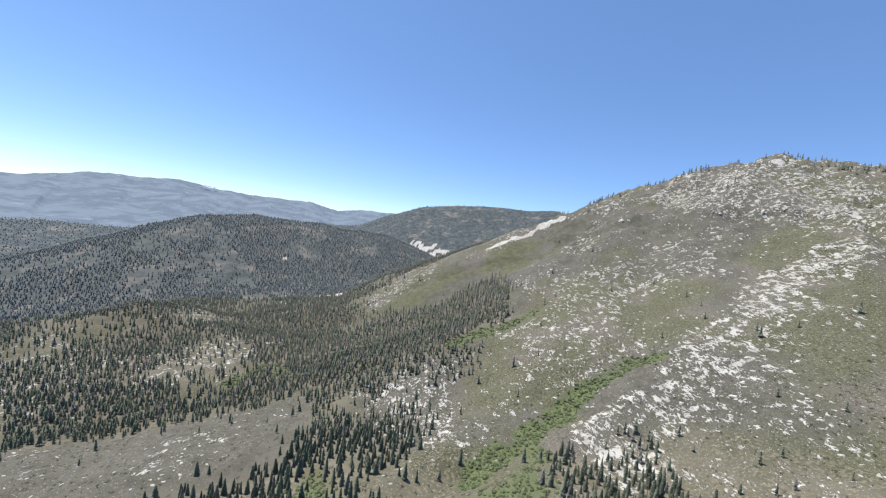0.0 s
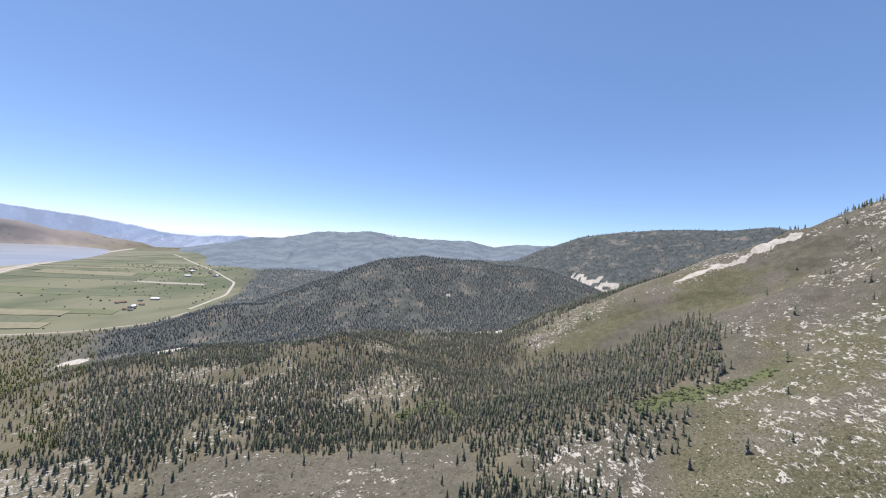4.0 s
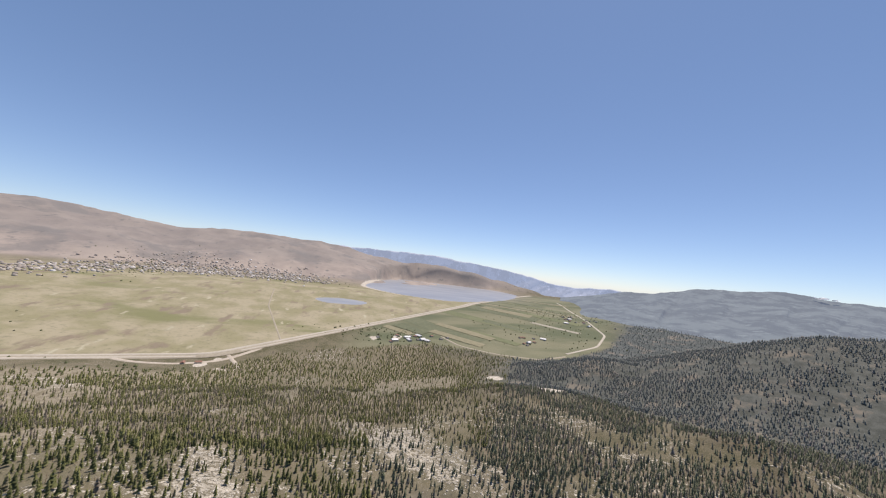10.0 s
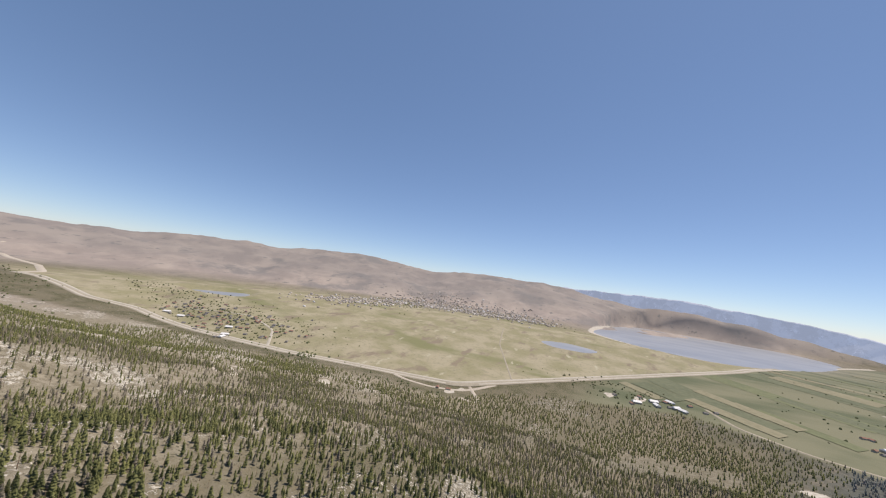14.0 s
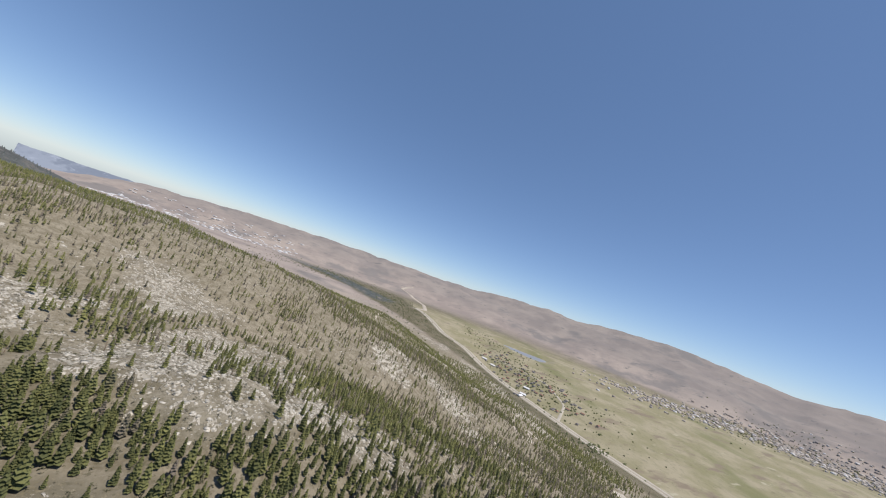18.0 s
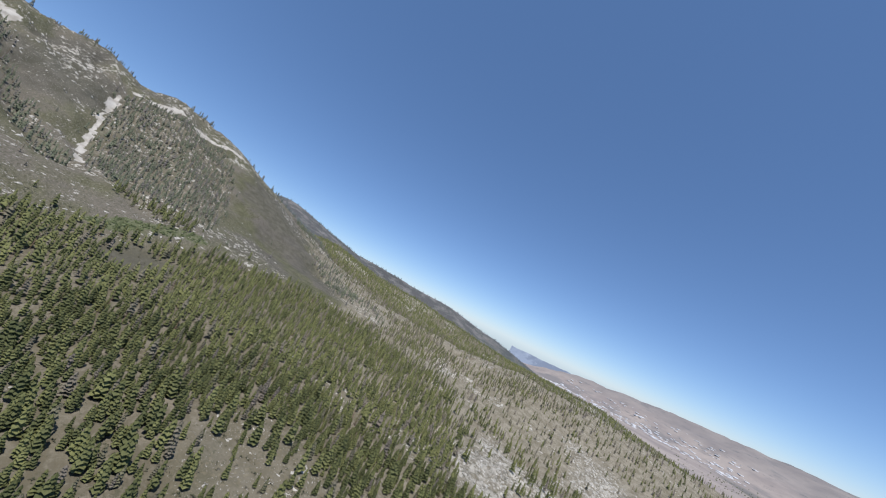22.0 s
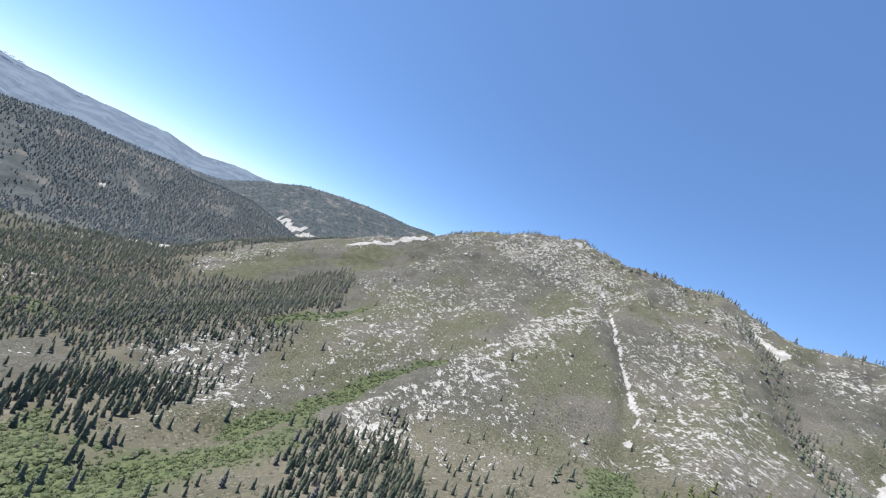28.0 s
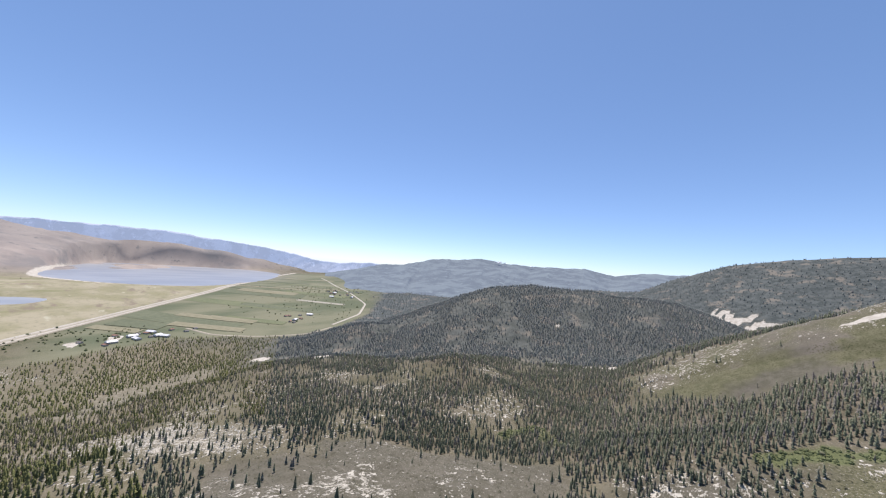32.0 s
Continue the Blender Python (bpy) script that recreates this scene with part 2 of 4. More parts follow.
def inside(x, y, outline):
    """Signed distance to an outline: positive inside."""
    x, y = np.asarray(x, float), np.asarray(y, float)
    odd = np.zeros(x.shape, bool)
    best = np.full(x.shape, 1e9)
    for (ax, ay), (bx, by) in zip(outline, list(outline[1:]) + [outline[0]]):
        dx, dy = bx - ax, by - ay
        u = np.clip(((x - ax) * dx + (y - ay) * dy) / (dx * dx + dy * dy + 1e-9), 0, 1)
        best = np.minimum(best, np.hypot(x - ax - u * dx, y - ay - u * dy))
        if ay != by:
            odd ^= ((ay > y) != (by > y)) & (x < dx * (y - ay) / (by - ay) + ax)
    return np.where(odd, best, -best)


# ---- what covers the ground: outlines and lines of the plan ----
WEST_FOREST = [(112, 48), (162, 46), (220, 44), (275, 57), (312, 34), (320, -27), (278, -44), (367, -92), (369, -154), (369, -221), (339, -265), (280, -281), (157, -45), (157, -31), (174, -13), (160, 15), (125, 25)]
WEST_FOREST_NORTH = [(323, -50), (342, -102), (333, -168), (260, -183), (217, -223), (185, -284), (126, -226), (87, -237), (71, -181), (100, -50), (142, -53)]
CRAG_FOREST = [(686, 57), (735, 3), (728, -90), (595, -116), (437, -91), (377, -69), (402, -20), (455, 18), (549, 38)]
OLIVE_NORTH = [(672, -113), (716, -159), (645, -220), (563, -267), (386, -239), (383, -174), (512, -152), (571, -118)]
SLIDE_PATH = [(519, 352), (470, 281), (419, 216), (381, 169), (358, 139), (326, 122), (302, 112)]
SCREE_GULLY = [(685, 54), (590, 44), (531, 36), (465, 22)]
CREST_SCREE = [(720, 48), (737, -6), (745, -88), (755, -156)]
HIGH_SLIDE = [(700, 216), (666, 164)]
ROCK_RIB = [(439, 278), (362, 272), (301, 248), (256, 233), (215, 213), (177, 200), (143, 185)]
ROCK_FACE = [(478, 227), (565, 207), (414, 47), (317, 48), (292, 89), (392, 173)]
LOW_ROCKS = [(156, 200), (208, 199), (243, 138), (205, 100), (167, 134), (130, 158)]
PEAK_ROCKS = [(453, 584), (591, 488), (632, 356), (465, 282), (442, 386), (394, 455)]
LEFT_RIB = [(332, 351), (274, 357), (220, 327), (181, 301), (153, 285)]
GREEN_HOLLOW = [(171, 61), (199, 67), (275, 104), (279, 94), (241, 57), (198, 40)]
GREEN_LOW = [(68, 78), (96, 79), (124, 67), (108, 54), (73, 66)]
GREEN_CREEK = [(-41, 73), (-36, 114), (-16, 183), (11, 149), (75, 167), (110, 205), (93, 155), (43, 126), (-38, 69)]
GREEN_GULLY = [(62, 179), (116, 219), (168, 248), (206, 252), (221, 245)]
GREEN_SPUR = [(79, 336), (118, 354), (167, 373)]
GREEN_BASIN = [(-139, 364), (-116, 402), (-82, 369)]
SPUR_FOREST = [(-16, 517), (56, 519), (122, 526), (160, 534), (171, 456), (141, 382), (98, 361), (73, 332), (44, 303), (22, 305), (-37, 308), (-89, 356), (-70, 488)]
BENCH_OPEN = [(-271, 208), (-197, 258), (-109, 292), (-59, 325), (-30, 272), (-50, 220), (-87, 180), (-172, 129)]
CREEK_FOREST = [(-87, 187), (-61, 220), (-34, 294), (3, 266), (26, 212), (36, 174), (-14, 175), (-76, 170)]
SPUR_FOOT_FOREST = [(86, 163), (122, 197), (129, 179), (169, 193), (183, 195), (177, 178), (146, 150)]
GREY_SCRUB = [(-19, 317), (26, 311), (103, 330), (83, 295), (59, 217), (25, 195), (-4, 264)]
OLIVE_SPUR = [(-21, 572), (107, 601), (191, 604), (302, 628), (362, 585), (201, 494), (160, 534), (56, 519)]
STONES_SLOPE = [(-404, -104), (-390, -59), (-241, -5), (-208, -39)]
STONES_BENCH = [(-717, 51), (-867, 124), (-961, 360), (-837, 309), (-637, 70)]
STONES_KNOLL = [(-694, -95), (-769, -46), (-620, -31)]
STONES_LONG = [(-557, 13), (-465, 120), (-300, 206), (-279, 167), (-347, 82)]
KNOLL_STONES = [(69, -321), (49, -400), (-25, -381), (-72, -286), (-138, -247), (-93, -184), (-50, -200), (-2, -176), (22, -184)]
NORTH_STONES = [(148, -503), (101, -475), (39, -457), (81, -392), (95, -385)]
NORTH_CLEARING = [(117, -216), (179, -308), (189, -369), (129, -307), (110, -266)]
NORTH_RIB = [(179, -484), (143, -516), (49, -457), (72, -406), (134, -423)]
NEAR_CLEARING = [(70, -197), (77, -285), (46, -406), (13, -394), (58, -197)]
STONE_CLEARING = [(143, 29), (161, 16), (177, -9), (158, -26), (142, -17), (85, 44), (95, 44), (124, 23)]
NEAR_STONES = [(125, -78), (155, -107), (142, -121), (111, -140), (96, -123), (103, -73)]
BENCH_SCRUB = [(-299, 107), (-284, 149), (-221, 198), (-156, 241), (-78, 264), (-34, 257), (-44, 197), (-88, 172), (-128, 150), (-148, 53)]
BENCH_GRASS = [(-137, 49), (-120, 74), (-76, 88), (-78, 72), (-93, 31)]
BROWN_GLADE = [(305, -31), (335, -49), (324, -72), (296, -67), (284, -43)]
SCREE_STRIP = [(178, 632), (213, 623), (254, 639), (293, 646), (312, 641)]
LOW_FIRS = [(91, 155), (123, 191), (133, 157), (175, 194), (172, 168), (154, 121), (153, 85), (169, 74), (121, 66), (88, 88), (67, 90)]
NEAR_OPEN = [(60, 60), (70, 100), (150, 110), (235, 90), (255, 60), (215, 48), (150, 48), (90, 45)]
SCAR = [(30, 1545), (75, 1720), (260, 1620), (170, 1465)]
MOUNTAIN = [(95, 190), (185, 190), (240, 140), (285, 95), (315, 40), (330, -30), (370, -90), (380, -240), (450, -265), (600, -265), (760, -250), (900, -200), (950, 300), (800, 600), (500, 780), (300, 740), (100, 700),
            (-60, 645), (-20, 572), (56, 519), (120, 526), (165, 535), (171, 456), (141, 382), (98, 361), (75, 335), (105, 330), (85, 295), (60, 215)]
FOOT_Y = (-4900, -3000, -2334, -1770, -1557, -1290, -960, -842, -640, -440, -300, -158, 34, 291, 466, 663, 830, 1083, 1500, 2000, 3000, 4900)
FOOT_X = (1300, 300, -187, -574, -734, -820, -800, -870, -880, -880, -930, -1129, -1199, -1303, -1238, -1148, -1148, -1263, -1600, -2000, -2900, -4200)
HIGHWAY = [(-3750, 2090), (-3281, 1660), (-2061, 717), (-1738, 358), (-1503, 106), (-1321, -85), (-1168, -236), (-1080, -320), (-1036, -478), (-993, -616), (-920, -874), (-885, -1128), (-848, -1629), (-752, -1781),
           (-723, -2128), (-690, -2230)]
SPOTS = [(571, 480, 12), (348, 507, 5), (-680, 471, 28), (-915, 446, 30), (-303, 1017, 13), (-135, 793, 12), (-160, 800, 12), (-110, 788, 10),
         (-683, -504, 22), (-995, -312, 24), (-1355, 220, 32), (-1340, 130, 26), (-1050, -290, 22), (-560, -640, 16)]


def zone(x, y, outline, soft=12.0, wobble=16.0):
    d = inside(x, y, outline) + wobble * (fbm(x, y, 30, 3, 77) - 0.5)
    return smooth(-soft, soft, d)


def band(x, y, line, width, wobble=0.6):
    d = axis_distance(x, y, line)
    return 1 - smooth(width * 0.55, width * 1.2, d + width * wobble * 2 * (fbm(x, y, 14, 3, 79) - 0.5))


def cover(x, y, z):
    """How much of each kind of cover lies at x, y: a dictionary of arrays from 0 to 1."""
    r = np.hypot(x, y)
    az = np.degrees(np.arctan2(x, y))
    c = {}
    foot = x - np.interp(y, FOOT_Y, FOOT_X) + 70 * (fbm(x, y, 120, 3, 5) - 0.5)
    low = (1 - smooth(5, 28, z - valley_floor(x, y))) * (1 - smooth(-12, 25, foot))
    mountain = zone(x, y, MOUNTAIN, 14, 24)
    lush = np.maximum.reduce([zone(x, y, GREEN_HOLLOW, 8, 22), 0.9 * zone(x, y, GREEN_LOW, 6, 20), zone(x, y, GREEN_CREEK, 10, 26), band(x, y, GREEN_GULLY, 9, 1.0), 0.8 * band(x, y, GREEN_SPUR, 8, 1.1), 0.7 * band(x, y, GREEN_BASIN, 9), 0.6 * zone(x, y, BENCH_GRASS, 8, 26),
                              0.7 * band(x, y, [(345, -20), (372, -50), (380, -80)], 9, 1.0)])
    olive = np.maximum(zone(x, y, OLIVE_SPUR), zone(x, y, OLIVE_NORTH))
    bare = np.maximum.reduce([0.85 * band(x, y, SLIDE_PATH[:-1], 2.2, 1.6), band(x, y, SCREE_GULLY, 3, 1.5), band(x, y, CREST_SCREE, 4.6, 0.4), band(x, y, HIGH_SLIDE, 9), band(x, y, SCREE_STRIP, 6, 1.6), zone(x, y, SCAR, 6, 60) * smooth(0.42, 0.52, fbm(x, y, 16, 3, 85))])
    for sx, sy, sr in SPOTS:
        bare = np.maximum(bare, 1 - smooth(sr * 0.6, sr * 1.1, np.hypot(x - sx, (y - sy) * 1.3) + sr * 0.8 * (fbm(x, y, sr, 2, 83) - 0.5)))
    patches = fbm(x, y, 55, 4, 61)
    stone = np.maximum.reduce([band(x, y, ROCK_RIB, 24, 0.8), 0.8 * band(x, y, LEFT_RIB, 17, 0.9), 0.9 * zone(x, y, ROCK_FACE), 0.75 * zone(x, y, CRAG_FOREST), 0.6 * zone(x, y, LOW_ROCKS, 14, 30), 0.95 * zone(x, y, PEAK_ROCKS, 20, 40),
                               0.85 * band(x, y, SOUTH_CREST[2:], 44, 0.7), 0.8 * band(x, y, MAIN_CREST, 36, 0.7), 0.6 * zone(x, y, STONE_CLEARING), 0.5 * zone(x, y, NEAR_STONES, 10, 30), 0.85 * zone(x, y, KNOLL_STONES),
                               0.8 * zone(x, y, NORTH_STONES), 0.7 * zone(x, y, NORTH_CLEARING), 0.8 * zone(x, y, NORTH_RIB), 0.7 * zone(x, y, NEAR_CLEARING), 0.8 * zone(x, y, STONES_SLOPE, 20, 60),
                               0.55 * zone(x, y, STONES_LONG, 16, 40), 0.3 * zone(x, y, BENCH_OPEN), 0.9 * zone(x, y, GREY_SCRUB)])
    stone = np.maximum(stone, mountain * (0.32 + 0.45 * smooth(0.46, 0.60, patches) + 0.35 * smooth(30, 90, z) * smooth(0.38, 0.55, fbm(x, y, 24, 3, 65))))
    stone = np.maximum(stone, 0.95 * band(x, y, SLIDE_HILL[3:], 40, 0.9))
    veins = np.maximum(band(x, y, ROCK_RIB, 7, 1.0), 0.8 * band(x, y, LEFT_RIB, 5, 1.0))
    stone = np.maximum(stone, 1.15 * veins)
    stone = stone * (1 - olive) * (1 - 0.9 * lush) * (1 - 0.65 * zone(x, y, SPUR_FOOT_FOREST, 14, 14))
    # woods
    knolls = 0.55 * fbm(x, y, 260, 4, 23) + 0.45 * fbm(x, y, 95, 4, 91)
    woods = 0.07 + 0.83 * smooth(0.525, 0.470, knolls)
    south = smooth(310, 345, r + 25 * (fbm(x, y, 60, 3, 92) - 0.5)) * smooth(-72, -58, az) * (1 - mountain) * (y > 0)
    woods = np.maximum(woods, 0.42 * smooth(40, -60, x) * smooth(-330, -250, y))
    woods = np.maximum(woods * (1 - south), south * (0.35 + 0.65 * smooth(0.38, 0.50, fbm(x, y, 90, 3, 93))))
    north = smooth(-250, -330, y)
    woods = woods * (1 - north) + north * (0.3 + 0.6 * smooth(0.46, 0.58, fbm(x, y, 130, 3, 95)))
    slope_woods = smooth(690, 800, r) * smooth(100, 106, az) * smooth(162, 150, az)
    woods = np.maximum(woods, slope_woods * (0.55 + 0.45 * smooth(0.4, 0.55, fbm(x, y, 120, 3, 96))))
    woods = woods * (1 - 0.975 * mountain)
    crest = 1 - smooth(8, 26, axis_distance(x, y, SOUTH_CREST + MAIN_CREST[1:]))
    woods = np.maximum(woods, 0.5 * crest * smooth(0.4, 0.6, fbm(x, y, 40, 3, 97)))
    woods = np.maximum(woods, 0.8 * zone(x, y, CRAG_FOREST))
    woods = np.maximum(woods, 0.6 * np.maximum(band(x, y, [(700, 230), (610, 150), (510, 85), (430, 35)], 14, 0.9), band(x, y, [(610, 440), (660, 360), (700, 280)], 13, 0.9)))
    woods = np.maximum(woods, np.maximum(zone(x, y, WEST_FOREST, 10, 30), zone(x, y, WEST_FOREST_NORTH, 12, 30)) * (0.45 + 0.55 * smooth(0.36, 0.48, fbm(x, y, 34, 3, 98))))
    woods = woods * (1 - 0.85 * smooth(330, 290, r) * smooth(20, 60, y) * smooth(20, 60, x) * (1 - zone(x, y, WEST_FOREST, 10, 30)))
    for o, d in ((SPUR_FOREST, 0.95), (CREEK_FOREST, 0.5), (SPUR_FOOT_FOREST, 0.5), (LOW_FIRS, 0.85)):
        woods = np.maximum(woods, d * zone(x, y, o, 8, 14))
    for o, d in ((STONE_CLEARING, 0.75), (NEAR_STONES, 0.45), (KNOLL_STONES, 0.6), (NORTH_STONES, 0.8), (NORTH_CLEARING, 0.75), (NORTH_RIB, 0.85), (NEAR_CLEARING, 0.6), (STONES_SLOPE, 0.5), (STONES_LONG, 0.45), (STONES_BENCH, 0.7), (STONES_KNOLL, 0.7),
                 (BENCH_OPEN, 0.85), (BENCH_SCRUB, 0.85), (BENCH_GRASS, 0.8), (BROWN_GLADE, 1.0), (SCAR, 1.0)):
        woods = woods * (1 - d * zone(x, y, o, 8, 14))
    woods = woods * (1 - 0.75 * band(x, y, SLIDE_HILL[3:], 30, 0.9))
    woods = woods * (1 - 0.85 * olive) * (1 - 0.8 * lush) * (1 - bare)
    rear = smooth(1150, 1450, r)
    woods = woods * (1 - rear) + rear * np.where((az > -62) & (az < 40), 0.9, 0.5) * (1 - bare)
    woods = woods * (1 - 0.6 * band(x, y, SLIDE_HILL[3:], 70, 0.9)) * (1 - zone(x, y, SCAR, 10, 30))
    east_side = smooth(1500, 2200, r) * (smooth(-56, -68, az) + smooth(152, 164, az))
    woods = woods * smooth(-12, 25, foot) * (1 - east_side)
    c["woods"] = np.clip(woods, 0, 1)
    c["lush"], c["olive"] = lush * (1 - low), np.clip(np.maximum(olive, 0.75 * mountain * (1 - stone * 0.4)), 0, 1)
    c["stone"] = np.clip(stone + 0.45 * north * (1 - mountain) * smooth(0.45, 0.55, patches) + 0.85 * (1 - low) * (1 - mountain) * (1 - olive) * smooth(0.48, 0.54, knolls) * smooth(0.36, 0.54, patches), 0, 1.35) * (1 - smooth(2300, 2600, r))
    # valley floor
    shore = rounded(LAKE_SHORE)
    beach = (1 - smooth(14, 40, abs(inside(x, y, shore) + 14))) * (0.35 + 0.65 * smooth(500, 100, y))
    beside = x - np.interp(y, [q[1] for q in HIGHWAY[::-1]], [q[0] for q in HIGHWAY[::-1]])
    meadow = smooth(10, -30, beside) * low * smooth(-2900, -2300, y) * (1 - smooth(2300, 3300, r))
    crop = low * smooth(-60, 120, y + 0.25 * (x + 1200)) * smooth(-40, 10, beside) * (1 - smooth(3900, 4600, r))
    c["meadow"] = np.clip(meadow, 0, 1)
    c["crop"] = np.clip(crop, 0, 1)
    c["bare"] = np.clip(np.maximum(bare, beach * low * 0.9), 0, 1)
    c["hazed_sage"] = np.clip(np.maximum(east_side * (1 - low), smooth(2600, 3400, r) * (smooth(-58, -72, az) + smooth(115, 125, az))), 0, 1)
    forest_foot = smooth(1500, 1800, r) * smooth(-51, -45, az) * smooth(60, 30, az)
    c["crop"] = c["crop"] * (1 - forest_foot)
    forest_foot = np.maximum(forest_foot, smooth(1000, 1200, r) * (1 - smooth(70, 150, axis_distance(x, y, [(246, -3045), (-150, -2720), (-420, -2216)]))))
    c["canopy"] = np.clip(forest_foot + (1 - forest_foot) * np.maximum(smooth(1150, 1500, r), 0.8 * south * smooth(650, 950, r)) * (1 - low) * (1 - east_side) * (1 - c["hazed_sage"]) * (1 - bare) * ((az > -75) & (az < 168)), 0, 1)
    c["gravel"] = np.clip(np.maximum.reduce([zone(x, y, o, 10, 30) for o in (STONE_CLEARING, KNOLL_STONES, NORTH_STONES, NORTH_CLEARING, NORTH_RIB, NEAR_CLEARING, STONES_SLOPE, STONES_LONG, STONES_BENCH, STONES_KNOLL)]), 0, 1)
    c["sandy"] = np.clip(np.maximum(smooth(-80, -260, y), 0.35 * smooth(-140, -280, x) * smooth(330, 200, y)) * (1 - mountain) * (1 - 0.8 * slope_woods) * (1 - south) * (1 - low) * (1 - olive) * (1 - 0.9 * lush), 0, 1)
    c["heights"] = smooth(88, 100, az) * smooth(-120, -30, z)
    c["duff"] = np.clip(south, 0, 1)
    c["heath"] = np.clip(np.maximum.reduce([zone(x, y, BENCH_OPEN), zone(x, y, BENCH_SCRUB), zone(x, y, GREY_SCRUB), zone(x, y, BROWN_GLADE), mountain * smooth(0.5, 0.62, fbm(x, y, 110, 4, 99))]) * (1 - lush), 0, 1)
    c["upland"] = smooth(-190, -40, z + 120 * (fbm(x, y, 500, 4, 69) - 0.5)) * smooth(1800, 2600, r)
    return c


# ---- materials ----
class Nodes:
    """Short hands for building one node material."""

    def __init__(self, name, roughness=0.9):
        self.material = bpy.data.materials.new(name)
        self.material.use_nodes = True
        self.tree = self.material.node_tree
        self.shader = self.tree.nodes["Principled BSDF"]
        self.shader.inputs["Roughness"].default_value = roughness
        self.shader.inputs["Specular IOR Level"].default_value = 0.2
        self.where = self.tree.nodes.new("ShaderNodeTexCoord").outputs["Object"]

    def link(self, a, b):
        self.tree.links.new(a, b)

    def value(self, socket, v):
        if isinstance(v, (int, float)):
            socket.default_value = v
        elif isinstance(v, tuple):
            socket.default_value = (*v, 1.0) if len(v) == 3 else v
        else:
            self.link(v, socket)

    def attribute(self, name):
        n = self.tree.nodes.new("ShaderNodeAttribute")
        n.attribute_name = name
        return n.outputs["Fac"]

    def noise(self, size, detail=4.0, stretch=None, rough=0.55):
        n = self.tree.nodes.new("ShaderNodeTexNoise")
        n.inputs["Scale"].default_value = 1.0 / size
        n.inputs["Detail"].default_value = detail
        n.inputs["Roughness"].default_value = rough
        v = self.where
        if stretch:
            m = self.tree.nodes.new("ShaderNodeMapping")
            m.inputs["Rotation"].default_value = (0, 0, stretch[3] if len(stretch) > 3 else 0)
            m.inputs["Scale"].default_value = stretch[:3]
            self.link(v, m.inputs["Vector"])
            v = m.outputs["Vector"]
        self.link(v, n.inputs["Vector"])
        return n.outputs["Fac"]

    def cells(self, size, feature="F1"):
        n = self.tree.nodes.new("ShaderNodeTexVoronoi")
        n.inputs["Scale"].default_value = 1.0 / size
        n.feature = feature
        self.link(self.where, n.inputs["Vector"])
        return n

    def math(self, kind, a, b=0.0, c=0.0):
        n = self.tree.nodes.new("ShaderNodeMath")
        n.operation = kind
        for socket, v in zip(n.inputs, (a, b, c)):
            self.value(socket, v)
        return n.outputs[0]

    def step(self, v, low, high):
        n = self.tree.nodes.new("ShaderNodeMapRange")
        n.interpolation_type = "SMOOTHSTEP"
        self.value(n.inputs["Value"], v)
        self.value(n.inputs["From Min"], low)
        self.value(n.inputs["From Max"], high)
        return n.outputs["Result"]

    def mix(self, a, b, fac):
        n = self.tree.nodes.new("ShaderNodeMix")
        n.data_type = "RGBA"
        self.value(n.inputs["Factor"], fac)
        self.value(n.inputs["A"], a)
        self.value(n.inputs["B"], b)
        return n.outputs["Result"]

    def paint(self, color, bump=None, strength=0.5, distance=0.3):
        self.value(self.shader.inputs["Base Color"], color)
        if bump is not None:
            n = self.tree.nodes.new("ShaderNodeBump")
            n.inputs["Strength"].default_value = strength
            n.inputs["Distance"].default_value = distance
            self.link(bump, n.inputs["Height"])
            self.link(n.outputs["Normal"], self.shader.inputs["Normal"])
        return self.material


def simple(name, a, b, size, roughness=0.85, bump=0.3, distance=0.05):
    """Two tones mingled at two scales, with a fine relief."""
    n = Nodes(name, roughness)
    grain = n.noise(size, 5)
    broad = n.noise(size * 9, 3)
    c = n.mix(a, b, n.step(n.math("ADD", n.math("MULTIPLY", grain, 0.6), n.math("MULTIPLY", broad, 0.4)), 0.35, 0.65))
    return n.paint(c, grain, bump, distance)


def ground_material():
    n = Nodes("hillside_ground", 0.95)
    fine, mid, broad = n.noise(1.6, 6, rough=0.65), n.noise(9, 5), n.noise(60, 4)
    soil = n.mix((0.165, 0.142, 0.088), (0.285, 0.245, 0.165), n.step(mid, 0.35, 0.65))
    scrub = n.mix((0.078, 0.076, 0.04), (0.135, 0.12, 0.08), n.step(broad, 0.4, 0.6))
    c = n.mix(soil, scrub, n.step(n.math("ADD", fine, n.math("MULTIPLY", mid, 0.5)), 0.62, 0.76))
    olive = n.mix((0.088, 0.088, 0.044), (0.140, 0.130, 0.076), n.step(mid, 0.3, 0.7))
    olive = n.mix(olive, (0.145, 0.125, 0.102), n.step(broad, 0.48, 0.62))
    olive = n.mix(olive, (0.050, 0.051, 0.022), n.step(fine, 0.52, 0.62))
    olive = n.mix(olive, (0.20, 0.178, 0.115), n.math("MULTIPLY", n.step(n.noise(1.1, 4, rough=0.7), 0.58, 0.66), 0.7))
    c = n.mix(c, olive, n.attribute("olive"))
    lush = n.mix((0.085, 0.105, 0.038), (0.150, 0.165, 0.070), n.step(fine, 0.35, 0.65))
    c = n.mix(c, lush, n.attribute("lush"))
    litter = n.mix(n.mix((0.125, 0.106, 0.070), (0.19, 0.162, 0.112), n.attribute("sandy")), n.mix((0.25, 0.215, 0.158), (0.37, 0.325, 0.245), n.attribute("sandy")), n.step(n.math("ADD", n.math("MULTIPLY", fine, 0.5), n.math("MULTIPLY", mid, 0.5)), 0.4, 0.62))
